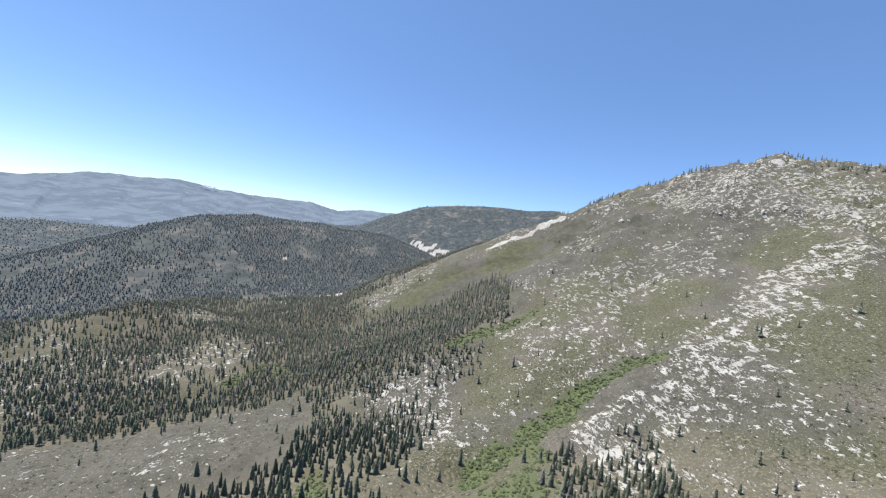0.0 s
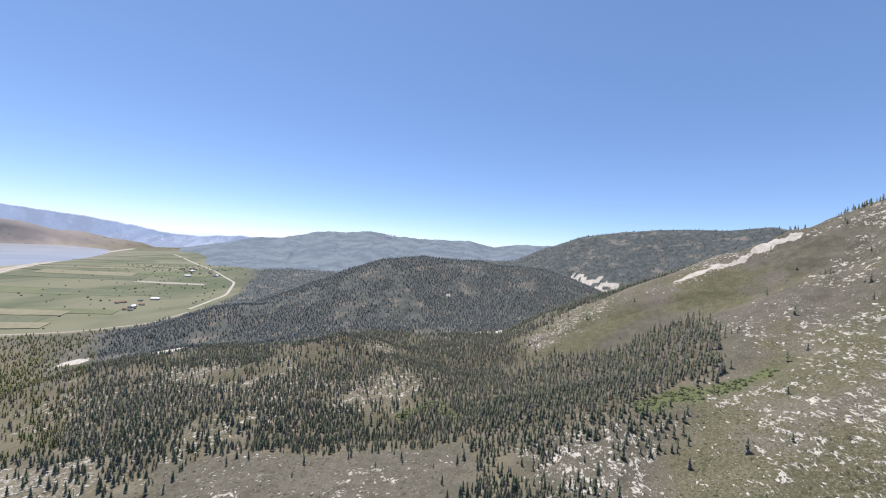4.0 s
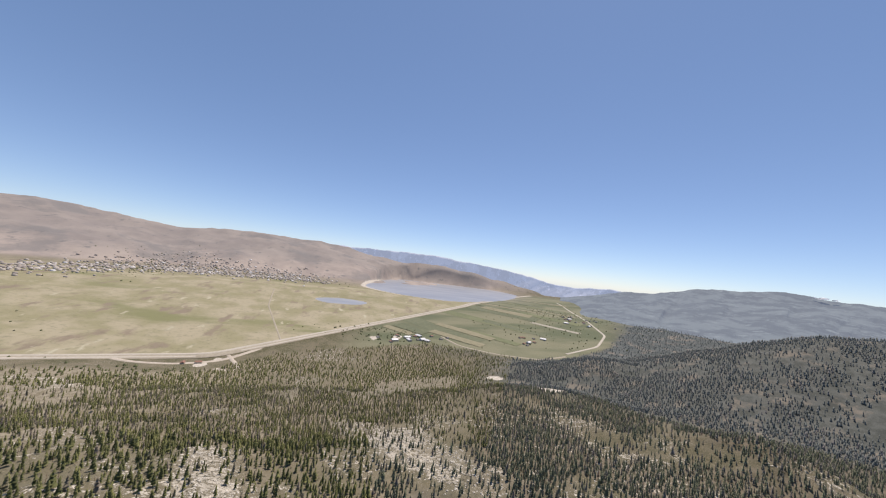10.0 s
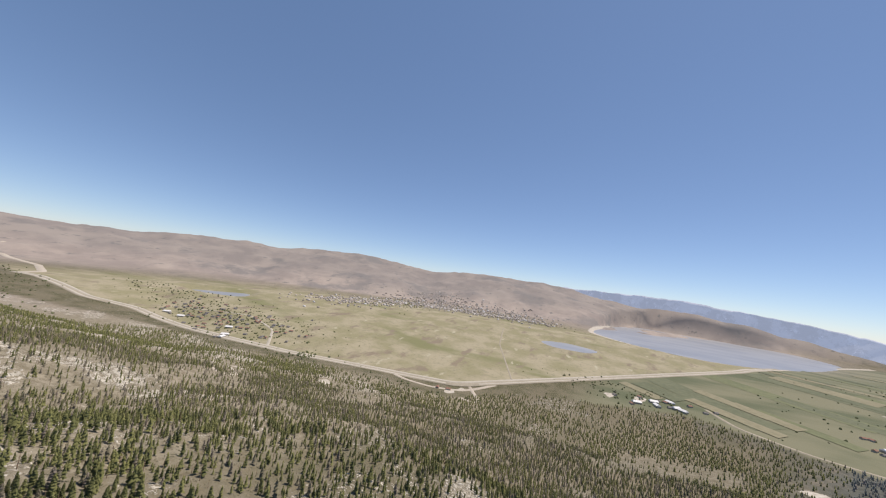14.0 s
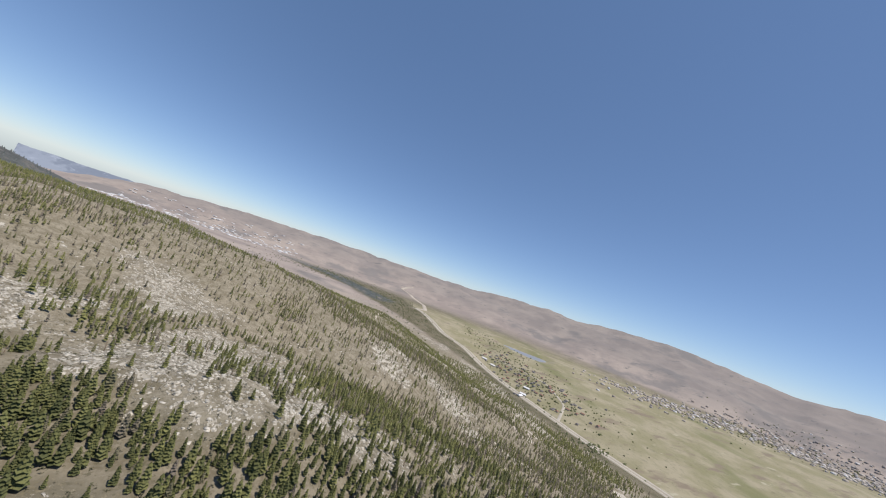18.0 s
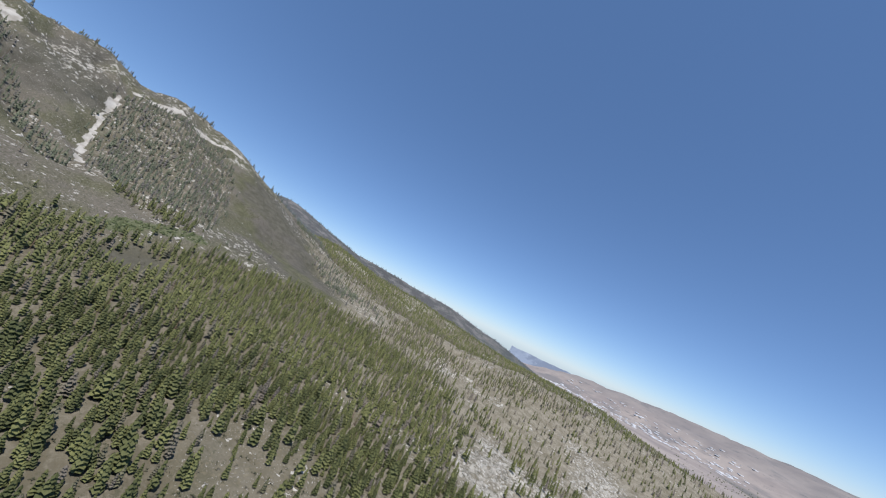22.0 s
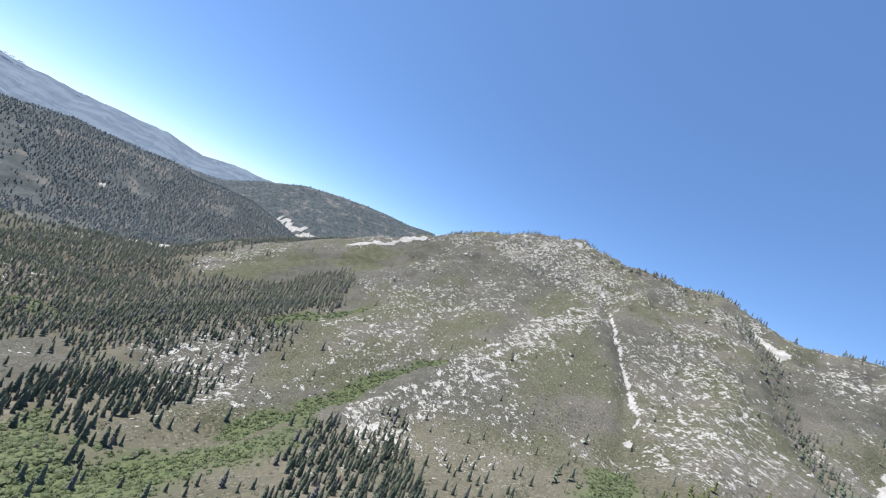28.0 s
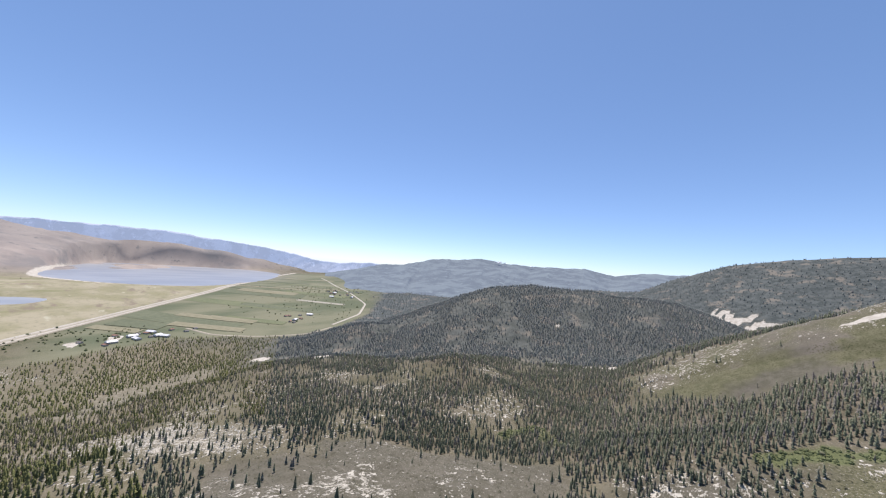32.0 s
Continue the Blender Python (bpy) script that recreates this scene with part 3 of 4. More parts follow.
    litter = n.mix(litter, n.mix((0.075, 0.066, 0.045), (0.155, 0.128, 0.095), n.step(mid, 0.4, 0.6)), n.math("MULTIPLY", n.attribute("duff"), 0.85))
    shrubs = n.step(n.noise(2.8, 5, rough=0.7), 0.56, 0.64)
    litter = n.mix(litter, (0.098, 0.090, 0.055), n.math("MULTIPLY", shrubs, 0.85))
    c = n.mix(c, litter, n.math("MAXIMUM", n.math("MULTIPLY", n.attribute("woods"), 0.85), n.math("MULTIPLY", n.attribute("sandy"), 0.75)))
    heath = n.mix((0.078, 0.072, 0.052), (0.142, 0.126, 0.098), n.step(n.math("ADD", n.math("MULTIPLY", fine, 0.6), n.math("MULTIPLY", mid, 0.4)), 0.4, 0.62))
    c = n.mix(c, heath, n.math("MULTIPLY", n.attribute("heath"), 0.8))
    # pale granite shows through in ragged blotches
    wander = n.noise(3.4, 3, (1.0, 0.6, 0.8, 0.6), 0.6)
    vein = n.math("SUBTRACT", 1.0, n.math("ABSOLUTE", n.math("MULTIPLY_ADD", wander, 2.0, -1.0)))
    score = n.math("ADD", n.math("MULTIPLY", vein, 0.55), n.math("MULTIPLY", n.noise(6.5, 5), 0.55))
    edge = n.math("SUBTRACT", 0.94, n.math("MULTIPLY", n.attribute("stone"), 0.15))
    rock = n.step(n.math("SUBTRACT", score, edge), 0.0, 0.022)
    granite = n.mix((0.30, 0.275, 0.22), (0.52, 0.48, 0.40), n.step(mid, 0.3, 0.6))
    c = n.mix(c, granite, rock)
    rubble = n.mix((0.15, 0.132, 0.095), (0.35, 0.312, 0.245), n.step(n.math("ADD", n.math("MULTIPLY", n.noise(2.2, 6, rough=0.75), 0.55), n.math("MULTIPLY", mid, 0.45)), 0.42, 0.6))
    c = n.mix(c, rubble, n.math("MULTIPLY", n.attribute("gravel"), 0.4))
    grit = n.step(n.noise(1.0, 4, rough=0.7), 0.605, 0.645)
    c = n.mix(c, (0.36, 0.33, 0.28), n.math("MULTIPLY", grit, n.step(n.attribute("stone"), 0.05, 0.35)))
    # ground of the distant forest, its blue-grey tint imitating haze
    hazed_woods = n.mix((0.060, 0.070, 0.066), (0.105, 0.115, 0.108), n.step(n.noise(22, 6, rough=0.7), 0.4, 0.6))
    hazed_woods = n.mix(hazed_woods, (0.19, 0.17, 0.14), n.step(n.noise(60, 6, rough=0.7), 0.53, 0.64))
    # northern range greyed and lightened in its colour to imitate haze
    hazed_slope = n.mix((0.095, 0.093, 0.088), (0.20, 0.187, 0.168), n.step(n.noise(90, 7, rough=0.7), 0.45, 0.62))
    hazed_woods = n.mix(hazed_woods, hazed_slope, n.attribute("heights"))
    c = n.mix(c, hazed_woods, n.attribute("canopy"))
    meadow = n.mix((0.255, 0.235, 0.14), (0.335, 0.298, 0.205), n.step(n.noise(120, 5), 0.4, 0.62))
    meadow = n.mix(meadow, (0.19, 0.19, 0.095), n.step(n.noise(260, 4, (1.0, 0.4, 1.0, 0.5)), 0.55, 0.7))
    meadow = n.mix(meadow, (0.225, 0.185, 0.135), n.step(n.noise(75, 5, (0.5, 1.2, 1.0, 0.9)), 0.56, 0.68))
    meadow = n.mix(meadow, (0.40, 0.37, 0.27), n.step(n.noise(46, 5, (0.4, 1.0, 1.0, 0.7)), 0.64, 0.72))
    meadow = n.mix(meadow, (0.17, 0.16, 0.10), n.math("MULTIPLY", n.step(n.noise(16, 6, rough=0.7), 0.5, 0.7), 0.6))
    c = n.mix(c, meadow, n.attribute("meadow"))
    crop = n.mix((0.112, 0.126, 0.074), (0.195, 0.190, 0.122), n.step(n.noise(190, 4, (1.0, 0.35, 1.0, 0.9)), 0.38, 0.62))
    c = n.mix(c, crop, n.attribute("crop"))
    # far sage hills, lightened towards mauve with haze put into the colour
    hazed_sage = n.mix((0.27, 0.23, 0.205), (0.37, 0.315, 0.27), n.step(n.noise(300, 7, rough=0.62), 0.35, 0.65))
    hazed_sage = n.mix(hazed_sage, (0.22, 0.20, 0.185), n.step(n.noise(420, 7, rough=0.65), 0.52, 0.66))
    hazed_sage = n.mix(hazed_sage, (0.175, 0.165, 0.155), n.step(n.noise(70, 6, (0.6, 1.0, 1.0, 0.8), 0.7), 0.58, 0.68))
    hazed_sage = n.mix(hazed_sage, (0.16, 0.158, 0.155), n.math("MULTIPLY", n.attribute("upland"), 0.4))
    c = n.mix(c, hazed_sage, n.attribute("hazed_sage"))
    sand = n.mix((0.37, 0.33, 0.27), (0.54, 0.50, 0.43), n.step(mid, 0.3, 0.7))
    frayed = n.math("ADD", n.attribute("bare"), n.math("MULTIPLY_ADD", n.noise(4.0, 6, rough=0.7), 1.3, -0.65))
    c = n.mix(c, sand, n.step(frayed, 0.42, 0.56))
    relief = n.math("ADD", n.math("MULTIPLY", fine, 0.7), n.math("MULTIPLY", rock, 0.8))
    return n.paint(c, relief, 0.8, 0.9)


def foliage_material(name, dark, light, dry):
    """Needles or leaves: every clump a little different, some trees dry."""
    n = Nodes(name, 0.75)
    island = n.tree.nodes.new("ShaderNodeNewGeometry").outputs["Random Per Island"]
    c = n.mix(dark, light, n.math("ADD", n.math("MULTIPLY", island, 0.35), n.math("MULTIPLY", n.attribute("tint"), 0.75)))
    c = n.mix(c, dry, n.attribute("dry"))
    grain = n.noise(0.5, 4)
    c = n.mix(c, dark, n.step(grain, 0.5, 0.7))
    n.paint(c, grain, 0.3, 0.2)
    return n.material


GROUND = ground_material()
NEEDLES = foliage_material("pine_needles", (0.062, 0.070, 0.026), (0.200, 0.200, 0.072), (0.20, 0.165, 0.135))
FIR_NEEDLES = foliage_material("fir_needles", (0.084, 0.094, 0.058), (0.180, 0.190, 0.118), (0.175, 0.15, 0.135))
# needles of the far forests, haze put into their paler, bluer colour
HAZED_NEEDLES = foliage_material("hazed_fir_needles", (0.082, 0.096, 0.092), (0.155, 0.170, 0.158), (0.20, 0.18, 0.17))
LEAVES = foliage_material("shrub_leaves", (0.092, 0.110, 0.046), (0.170, 0.188, 0.088), (0.15, 0.14, 0.09))
SAGE_LEAVES = foliage_material("sage_leaves", (0.06, 0.06, 0.03), (0.13, 0.125, 0.075), (0.16, 0.14, 0.11))
BARK = simple("pine_bark", (0.10, 0.065, 0.045), (0.19, 0.13, 0.09), 0.3)
GRANITE = simple("granite", (0.32, 0.295, 0.24), (0.60, 0.56, 0.48), 0.8, 0.9, 0.6, 0.15)
CONCRETE = simple("road_concrete", (0.38, 0.345, 0.28), (0.47, 0.43, 0.36), 6.0)
DIRT = simple("graded_dirt", (0.36, 0.31, 0.25), (0.50, 0.45, 0.37), 4.0)
SHOULDER_DIRT = simple("road_shoulder", (0.27, 0.24, 0.18), (0.36, 0.32, 0.25), 5.0)
ROOF_GREY = simple("roof_shingles", (0.13, 0.12, 0.115), (0.24, 0.22, 0.21), 1.5)
ROOF_RED = simple("roof_tiles", (0.22, 0.12, 0.09), (0.32, 0.19, 0.14), 1.5)
ROOF_PALE = simple("roof_metal", (0.62, 0.62, 0.62), (0.78, 0.78, 0.77), 2.0, 0.5)
STUCCO = simple("house_wall", (0.38, 0.34, 0.29), (0.52, 0.48, 0.42), 2.0)
SNOW = simple("old_snow", (0.74, 0.76, 0.8), (0.86, 0.87, 0.88), 6.0, 0.6)


def water_material():
    n = Nodes("lake_water", 0.35)
    n.shader.inputs["Specular IOR Level"].default_value = 0.5
    n.shader.inputs["IOR"].default_value = 1.33
    c = n.mix((0.25, 0.265, 0.29), (0.31, 0.32, 0.335), n.step(n.noise(180, 4, (1.0, 0.4, 1.0)), 0.4, 0.6))
    return n.paint(c, n.noise(3.0, 3), 0.15, 0.2)


WATER = water_material()


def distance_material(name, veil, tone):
    """Far ranges behind the valley: pale slopes, with haze added as a faint bluish glow."""
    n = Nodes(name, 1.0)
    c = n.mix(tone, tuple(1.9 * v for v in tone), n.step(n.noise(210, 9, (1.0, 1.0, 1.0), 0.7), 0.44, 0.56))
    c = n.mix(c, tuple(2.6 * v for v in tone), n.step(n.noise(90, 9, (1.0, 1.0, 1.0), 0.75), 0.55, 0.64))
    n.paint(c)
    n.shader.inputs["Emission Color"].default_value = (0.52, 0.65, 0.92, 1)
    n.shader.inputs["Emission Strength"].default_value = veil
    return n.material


# the first number is the glow that imitates haze over each range
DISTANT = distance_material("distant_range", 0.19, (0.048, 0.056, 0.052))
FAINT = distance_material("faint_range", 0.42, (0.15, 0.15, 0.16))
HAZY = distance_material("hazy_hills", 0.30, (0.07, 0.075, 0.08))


# ---- building helpers ----
def mesh_object(name, verts, faces, material, smooth_shade=False, floats=None):
    """One mesh object from arrays: faces all of one size."""
    verts, faces = np.asarray(verts, np.float32), np.asarray(faces, np.int32)
    k = faces.shape[1]
    me = bpy.data.meshes.new(name)
    me.vertices.add(len(verts))
    me.vertices.foreach_set("co", verts.ravel())
    me.loops.add(faces.size)
    me.loops.foreach_set("vertex_index", faces.ravel())
    me.polygons.add(len(faces))
    me.polygons.foreach_set("loop_start", np.arange(0, faces.size, k, dtype=np.int32))
    me.polygons.foreach_set("loop_total", np.full(len(faces), k, np.int32))
    for key, values in (floats or {}).items():
        me.attributes.new(key, "FLOAT", "POINT").data.foreach_set("value", np.asarray(values, np.float32))
    me.update(calc_edges=True)
    if smooth_shade:
        me.shade_smooth()
    me.materials.append(material)
    return new(name, me)


def part(name, bm, material, parent, label=""):
    me = bpy.data.meshes.new(name)
    bm.to_mesh(me)
    bm.free()
    me.materials.append(material)
    ob = new(name, me)
    ob.parent = parent
    return tagged(ob, label)


def spread(template_verts, template_faces, at, turn, size, wide=None, lean=None):
    """Copies of a small template at many places, joined: verts and faces."""
    tv, tf = np.asarray(template_verts, float), np.asarray(template_faces, int)
    wide = size if wide is None else wide
    c, s = np.cos(turn)[:, None], np.sin(turn)[:, None]
    x, y, z = tv[:, 0][None], tv[:, 1][None], tv[:, 2][None]
    vx = (x * c - y * s) * wide[:, None] + at[:, :1]
    vy = (x * s + y * c) * wide[:, None] + at[:, 1:2]
    vz = z * size[:, None] + at[:, 2:3]
    verts = np.stack([vx, vy, vz], -1).reshape(-1, 3)
    faces = (tf[None] + (np.arange(len(at)) * len(tv))[:, None, None]).reshape(-1, tf.shape[1])
    return verts, faces


# ---- ground ----
def ground_sheet():
    rings = np.concatenate([[0.05], np.geomspace(2, 90, 20, endpoint=False), np.geomspace(90, 800, 220, endpoint=False), np.geomspace(800, 4930, 120)])
    spokes = 960
    a = np.linspace(0, 2 * np.pi, spokes, endpoint=False)
    X, Y = np.outer(rings, np.sin(a)).ravel(), np.outer(rings, np.cos(a)).ravel()
    Z = height(X, Y)
    i, j = np.meshgrid(np.arange(len(rings) - 1), np.arange(spokes), indexing="ij")
    k = (j + 1) % spokes
    faces = np.stack([i * spokes + j, (i + 1) * spokes + j, (i + 1) * spokes + k, i * spokes + k], -1).reshape(-1, 4)
    c = cover(X, Y, Z)
    return mesh_object("ground", np.stack([X, Y, Z], 1), faces, GROUND, True, c)


tagged(ground_sheet(), "steep granite mountainside falling to a wide dry valley", "ground", kind="structure")


# ---- water ----
def water_sheet(name, shore, z, label):
    o = rounded(shore, 8)
    bm = bmesh.new()
    bm.faces.new([bm.verts.new((x, y, z)) for x, y in o])
    bmesh.ops.triangulate(bm, faces=bm.faces[:])
    me = bpy.data.meshes.new(name)
    bm.to_mesh(me)
    bm.free()
    me.materials.append(WATER)
    ob = tagged(new(name, me), label, "lake", kind="structure")
    return ob


water_sheet("water", LAKE_SHORE, LAKE_LEVEL - 1.2, "wide shallow blue-grey lake on the valley floor")
water_sheet("water_pond", POND_SHORE, POND_LEVEL - 1.2, "shallow marsh pond in the dry meadow")
water_sheet("water_north", NORTH_POND_SHORE, NORTH_POND_LEVEL - 1.2, "small lake below the brown hills")


# ---- far ranges ----
LAKE_RANGE = [(-4800, -900, 150), (-4900, -300, 150), (-4925, 130, 155), (-4864, 810, 172), (-4700, 1500, 130), (-4440, 2145, 60), (-4170, 2630, -42), (-3985, 2905, -50), (-3770, 3180, -20), (-3500, 3470, -60)]
SOUTH_RANGE = [(-3860, 2560, -195), (-3700, 2780, -140), (-3515, 3020, -64), (-3360, 3167, -14), (-3185, 3319, -10), (-2905, 3580, 100), (-2370, 3976, 138), (-2050, 4150, 110), (-1770, 4275, 92), (-1180, 4475, 108),
               (-830, 4558, 52), (-565, 4597, 108), (-200, 4630, 112), (300, 4620, 120), (900, 4500, 120)]
NORTH_HILLS = [(2600, -3900, -85), (2000, -4200, -78), (1300, -4480, -58), (700, -4640, -72), (100, -4700, -85)]


def backdrop_range(name, crest, base, depth, material, label):
    """A far range as a strip of folded slopes below its crest line."""
    p = np.array(crest, float)
    d = np.concatenate([[0], np.cumsum(np.hypot(*np.diff(p[:, :2], axis=0).T))])
    s = np.linspace(0, d[-1], 500)
    x, y, z = (np.interp(s, d, p[:, k]) for k in range(3))
    z = z + 24 * (fbm(s, s * 0, 330, 4, 3) - 0.5) + 22 * (fbm(s, s * 0, 90, 4, 8) - 0.5)
    rows = []
    for u in np.linspace(0, 1, 26):
        out = 1 - u * depth
        fold = (70 + 420 * depth) * u ** 0.6 * (1 - u) * (fbm(s + 260 * u, s * 0 + 620 * depth * u, 190 + 160 * depth, 6, 6) - 0.5)
        rows.append(np.stack([x * out + fold, y * out + fold, z + (base - z) * u ** 0.8 + 1.2 * fold], 1))
    rows.insert(0, np.stack([x * 1.015, y * 1.015, z - 60], 1))
    m = len(s)
    verts = np.concatenate(rows)
    i, j = np.meshgrid(np.arange(len(rows) - 1), np.arange(m - 1), indexing="ij")
    faces = np.stack([i * m + j, i * m + j + 1, (i + 1) * m + j + 1, (i + 1) * m + j], -1).reshape(-1, 4)
    return tagged(mesh_object(name, verts, faces, material, True), label, "mountains", kind="structure")


backdrop_range("backdrop_lake_range", LAKE_RANGE, LAKE_LEVEL - 10, 0.025, FAINT, "mountains behind the lake, pale blue from a haze glow")
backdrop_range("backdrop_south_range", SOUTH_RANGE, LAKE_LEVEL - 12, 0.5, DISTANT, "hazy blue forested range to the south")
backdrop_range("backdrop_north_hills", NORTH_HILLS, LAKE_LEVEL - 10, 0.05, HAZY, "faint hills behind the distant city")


# ---- roads ----
def ribbon(name, line, width, material, label="", lift=0.8, offset=0.0, parent=None, step=16.0):
    """A road of even width laid over the ground."""
    p = np.array([q[:2] for q in line], float)
    d = np.concatenate([[0], np.cumsum(np.hypot(*np.diff(p, axis=0).T))])
    s = np.linspace(0, d[-1], max(4, int(d[-1] / step)))
    x, y = np.interp(s, d, p[:, 0]), np.interp(s, d, p[:, 1])
    for _ in range(3):
        x[1:-1], y[1:-1] = (x[:-2] + 2 * x[1:-1] + x[2:]) / 4, (y[:-2] + 2 * y[1:-1] + y[2:]) / 4
    tx, ty = np.gradient(x), np.gradient(y)
    n = np.hypot(tx, ty)
    nx, ny = -ty / n, tx / n
    x, y = x + nx * offset, y + ny * offset
    z = height(x, y)
    z = np.convolve(np.pad(z, 2, mode="edge"), np.ones(5) / 5, "valid") + lift
    rows = [np.stack([x + nx * w, y + ny * w, z + h], 1) for w, h in ((-width / 2 - 1.5, -1.6), (-width / 2, 0), (width / 2, 0), (width / 2 + 1.5, -1.6))]
    m = len(x)
    verts = np.concatenate(rows)
    faces = [(r * m + i, r * m + i + 1, (r + 1) * m + i + 1, (r + 1) * m + i) for r in range(3) for i in range(m - 1)]
    ob = mesh_object(name, verts, faces, material)
    if parent is None:
        tagged(ob, label, "road", kind="structure")
    else:
        ob.parent = parent
    return ob


highway = ribbon("road_highway", HIGHWAY, 44, SHOULDER_DIRT, "divided concrete highway across the valley floor", 0.7)
ribbon("carriageway", HIGHWAY, 11, CONCRETE, lift=1.5, offset=-11, parent=highway)
ribbon("carriageway", HIGHWAY, 11, CONCRETE, lift=1.5, offset=11, parent=highway)
ribbon("road_county", [(-2924, 1911), (-1801, 1392), (-1466, 1258), (-1296, 1081), (-1204, 866)], 9, CONCRETE, "pale two-lane county road between fields")
ribbon("road_dirt", [(-1394, 407), (-1281, 449), (-1194, 566), (-1138, 718), (-1176, 848)], 10, SHOULDER_DIRT, "pale dirt track along the forest edge")
ribbon("road_ramp", [(-1019, -529), (-985, -446), (-985, -368), (-1030, -290), (-1158, -215)], 12, DIRT, "pale graded slip road by the highway")
ribbon("road_lane", [(-1094, -282), (-1029, -245), (-995, -221), (-935, -215), (-955, -265)], 9, DIRT, "gravel lane leaving the highway towards the trees")
ribbon("road_trail", [(-660, -858), (-610, -770), (-540, -690), (-476, -604), (-447, -552), (-500, -560), (-538, -641)], 6, DIRT, "winding dirt track on a scrubby slope", 0.5, step=6.0)
ribbon("road_bend", [(-320, -1400), (-292, -1318), (-250, -1164), (-235, -1090)], 9, DIRT, "short dirt bend on a wooded ridge", 0.5, step=8.0)
ribbon("road_hill", [(-690, -2219), (-790, -2300), (-885, -2655), (-899, -3200), (-825, -3322), (-967, -3466)], 30, DIRT, "pale road cut climbing the brown hills", 1.0)
ribbon("road_meadow", [(-1250, -180), (-1700, -330), (-2100, -400)], 5, SHOULDER_DIRT, "faint track across the dry meadow", 0.6)
ribbon("road_village", [(-915, -960), (-1056, -1098), (-1107, -1292), (-1010, -1550)], 9, CONCRETE, "village street among houses and trees", 0.6)


# ---- fields ----
def field(cx, cy, long, wide, turn, a, b, label, lift):
    n = 10
    u, v = np.meshgrid(np.linspace(-0.5, 0.5, n), np.linspace(-0.5, 0.5, n), indexing="ij")
    c, s = math.cos(radians(turn)), math.sin(radians(turn))
    x, y = cx + c * u * long - s * v * wide, cy + s * u * long + c * v * wide
    z = height(x, y) + lift
    idx = np.arange(n * n).reshape(n, n)
    faces = np.stack([idx[:-1, :-1], idx[1:, :-1], idx[1:, 1:], idx[:-1, 1:]], -1).reshape(-1, 4)
    m = simple("crop", a, b, 14.0)
    return tagged(mesh_object("ground_field", np.stack([x.ravel(), y.ravel(), z.ravel()], 1), faces, m), label, "field", kind="structure")


GREEN, DARK, TAN, PALE = ((0.125, 0.14, 0.075), (0.165, 0.175, 0.095)), ((0.112, 0.124, 0.074), (0.145, 0.155, 0.094)), ((0.20, 0.185, 0.115), (0.25, 0.228, 0.148)), ((0.28, 0.265, 0.20), (0.36, 0.335, 0.27))
FIELDS = [(-1500, 420, 420, 110, 35, DARK), (-1700, 700, 500, 90, 42, GREEN), (-1560, 830, 380, 60, 40, DARK), (-1900, 900, 420, 120, 44, DARK), (-2100, 1050, 420, 70, 45, TAN),
          (-1800, 1150, 360, 70, 40, GREEN), (-1600, 1060, 260, 36, 38, PALE), (-2250, 1350, 500, 60, 42, GREEN), (-2500, 1300, 420, 70, 45, DARK), (-2000, 1300, 300, 50, 40, TAN),
          (-1400, 640, 240, 50, 40, GREEN), (-2700, 1650, 420, 60, 40, TAN), (-2350, 820, 520, 40, 46, TAN)]
for order, (cx, cy, lo, wi, turn, tone) in enumerate(FIELDS):
    name = {id(GREEN): "green irrigated field on the valley floor", id(DARK): "dark green hay field on the valley floor", id(TAN): "dry tan field on the valley floor",
            id(PALE): "pale bare field beside the green crops"}[id(tone)]
    field(cx, cy, lo, wi, turn, tone[0], tone[1], name, 0.55 + 0.06 * order)


strip = random.Random(31)
for order in range(9):
    along, across = strip.uniform(0.0, 1.0), strip.uniform(0.12, 0.92)
    bx, by = -1480 - 1250 * along, 130 + 1040 * along
    ex, ey = -1300 - 700 * along, 560 + 1040 * along
    tone, name = strip.choice(((GREEN, "narrow green irrigated strip on the valley floor"), (DARK, "narrow dark green strip on the valley floor"), (TAN, "narrow dry tan strip on the valley floor"), (TAN, "narrow dry tan strip on the valley floor")))
    field(bx + (ex - bx) * across, by + (ey - by) * across, strip.uniform(120, 320), strip.uniform(40, 85), 40 + strip.uniform(-5, 5), tone[0], tone[1], name, 1.33 + 0.04 * order)


# ---- trees ----
RNG = np.random.default_rng(7)


def conifer(tiers, sides, crown_from, taper, ragged, rng, trunk=True):
    """A conifer one metre high: ragged skirts of needles, one above the other, round a trunk."""
    verts, faces = [], []
    if trunk:
        for k in range(3):
            verts += [(0.022 * math.cos(k * 2.094), 0.022 * math.sin(k * 2.094), -0.06)]
        verts += [(0, 0, crown_from + 0.25)]
        faces += [(0, 1, 3), (1, 2, 3), (2, 0, 3)]
    for t in range(tiers):
        f = t / tiers
        low = crown_from + (1 - crown_from) * f * 0.93
        high = min(1.0, low + (1 - crown_from) * (1.25 / tiers + 0.04))
        radius = 0.2 * (1 - f) ** taper + 0.012
        base = len(verts)
        turn = rng.uniform(0, 6.28)
        ox, oy = rng.uniform(-0.02, 0.02, 2)
        for k in range(sides):
            a = turn + 6.283 * k / sides
            r = radius * (1 + ragged * rng.uniform(-1, 1)) * (1.0 if k % 2 else 0.72)
            verts.append((ox + r * math.cos(a), oy + r * math.sin(a), low + (0.03 * rng.uniform(-1, 1) if k % 2 else 0.05)))
        verts.append((ox, oy, high if t < tiers - 1 else 1.0))
        faces += [(base + k, base + (k + 1) % sides, base + sides) for k in range(sides)]
    return np.array(verts), np.array(faces)


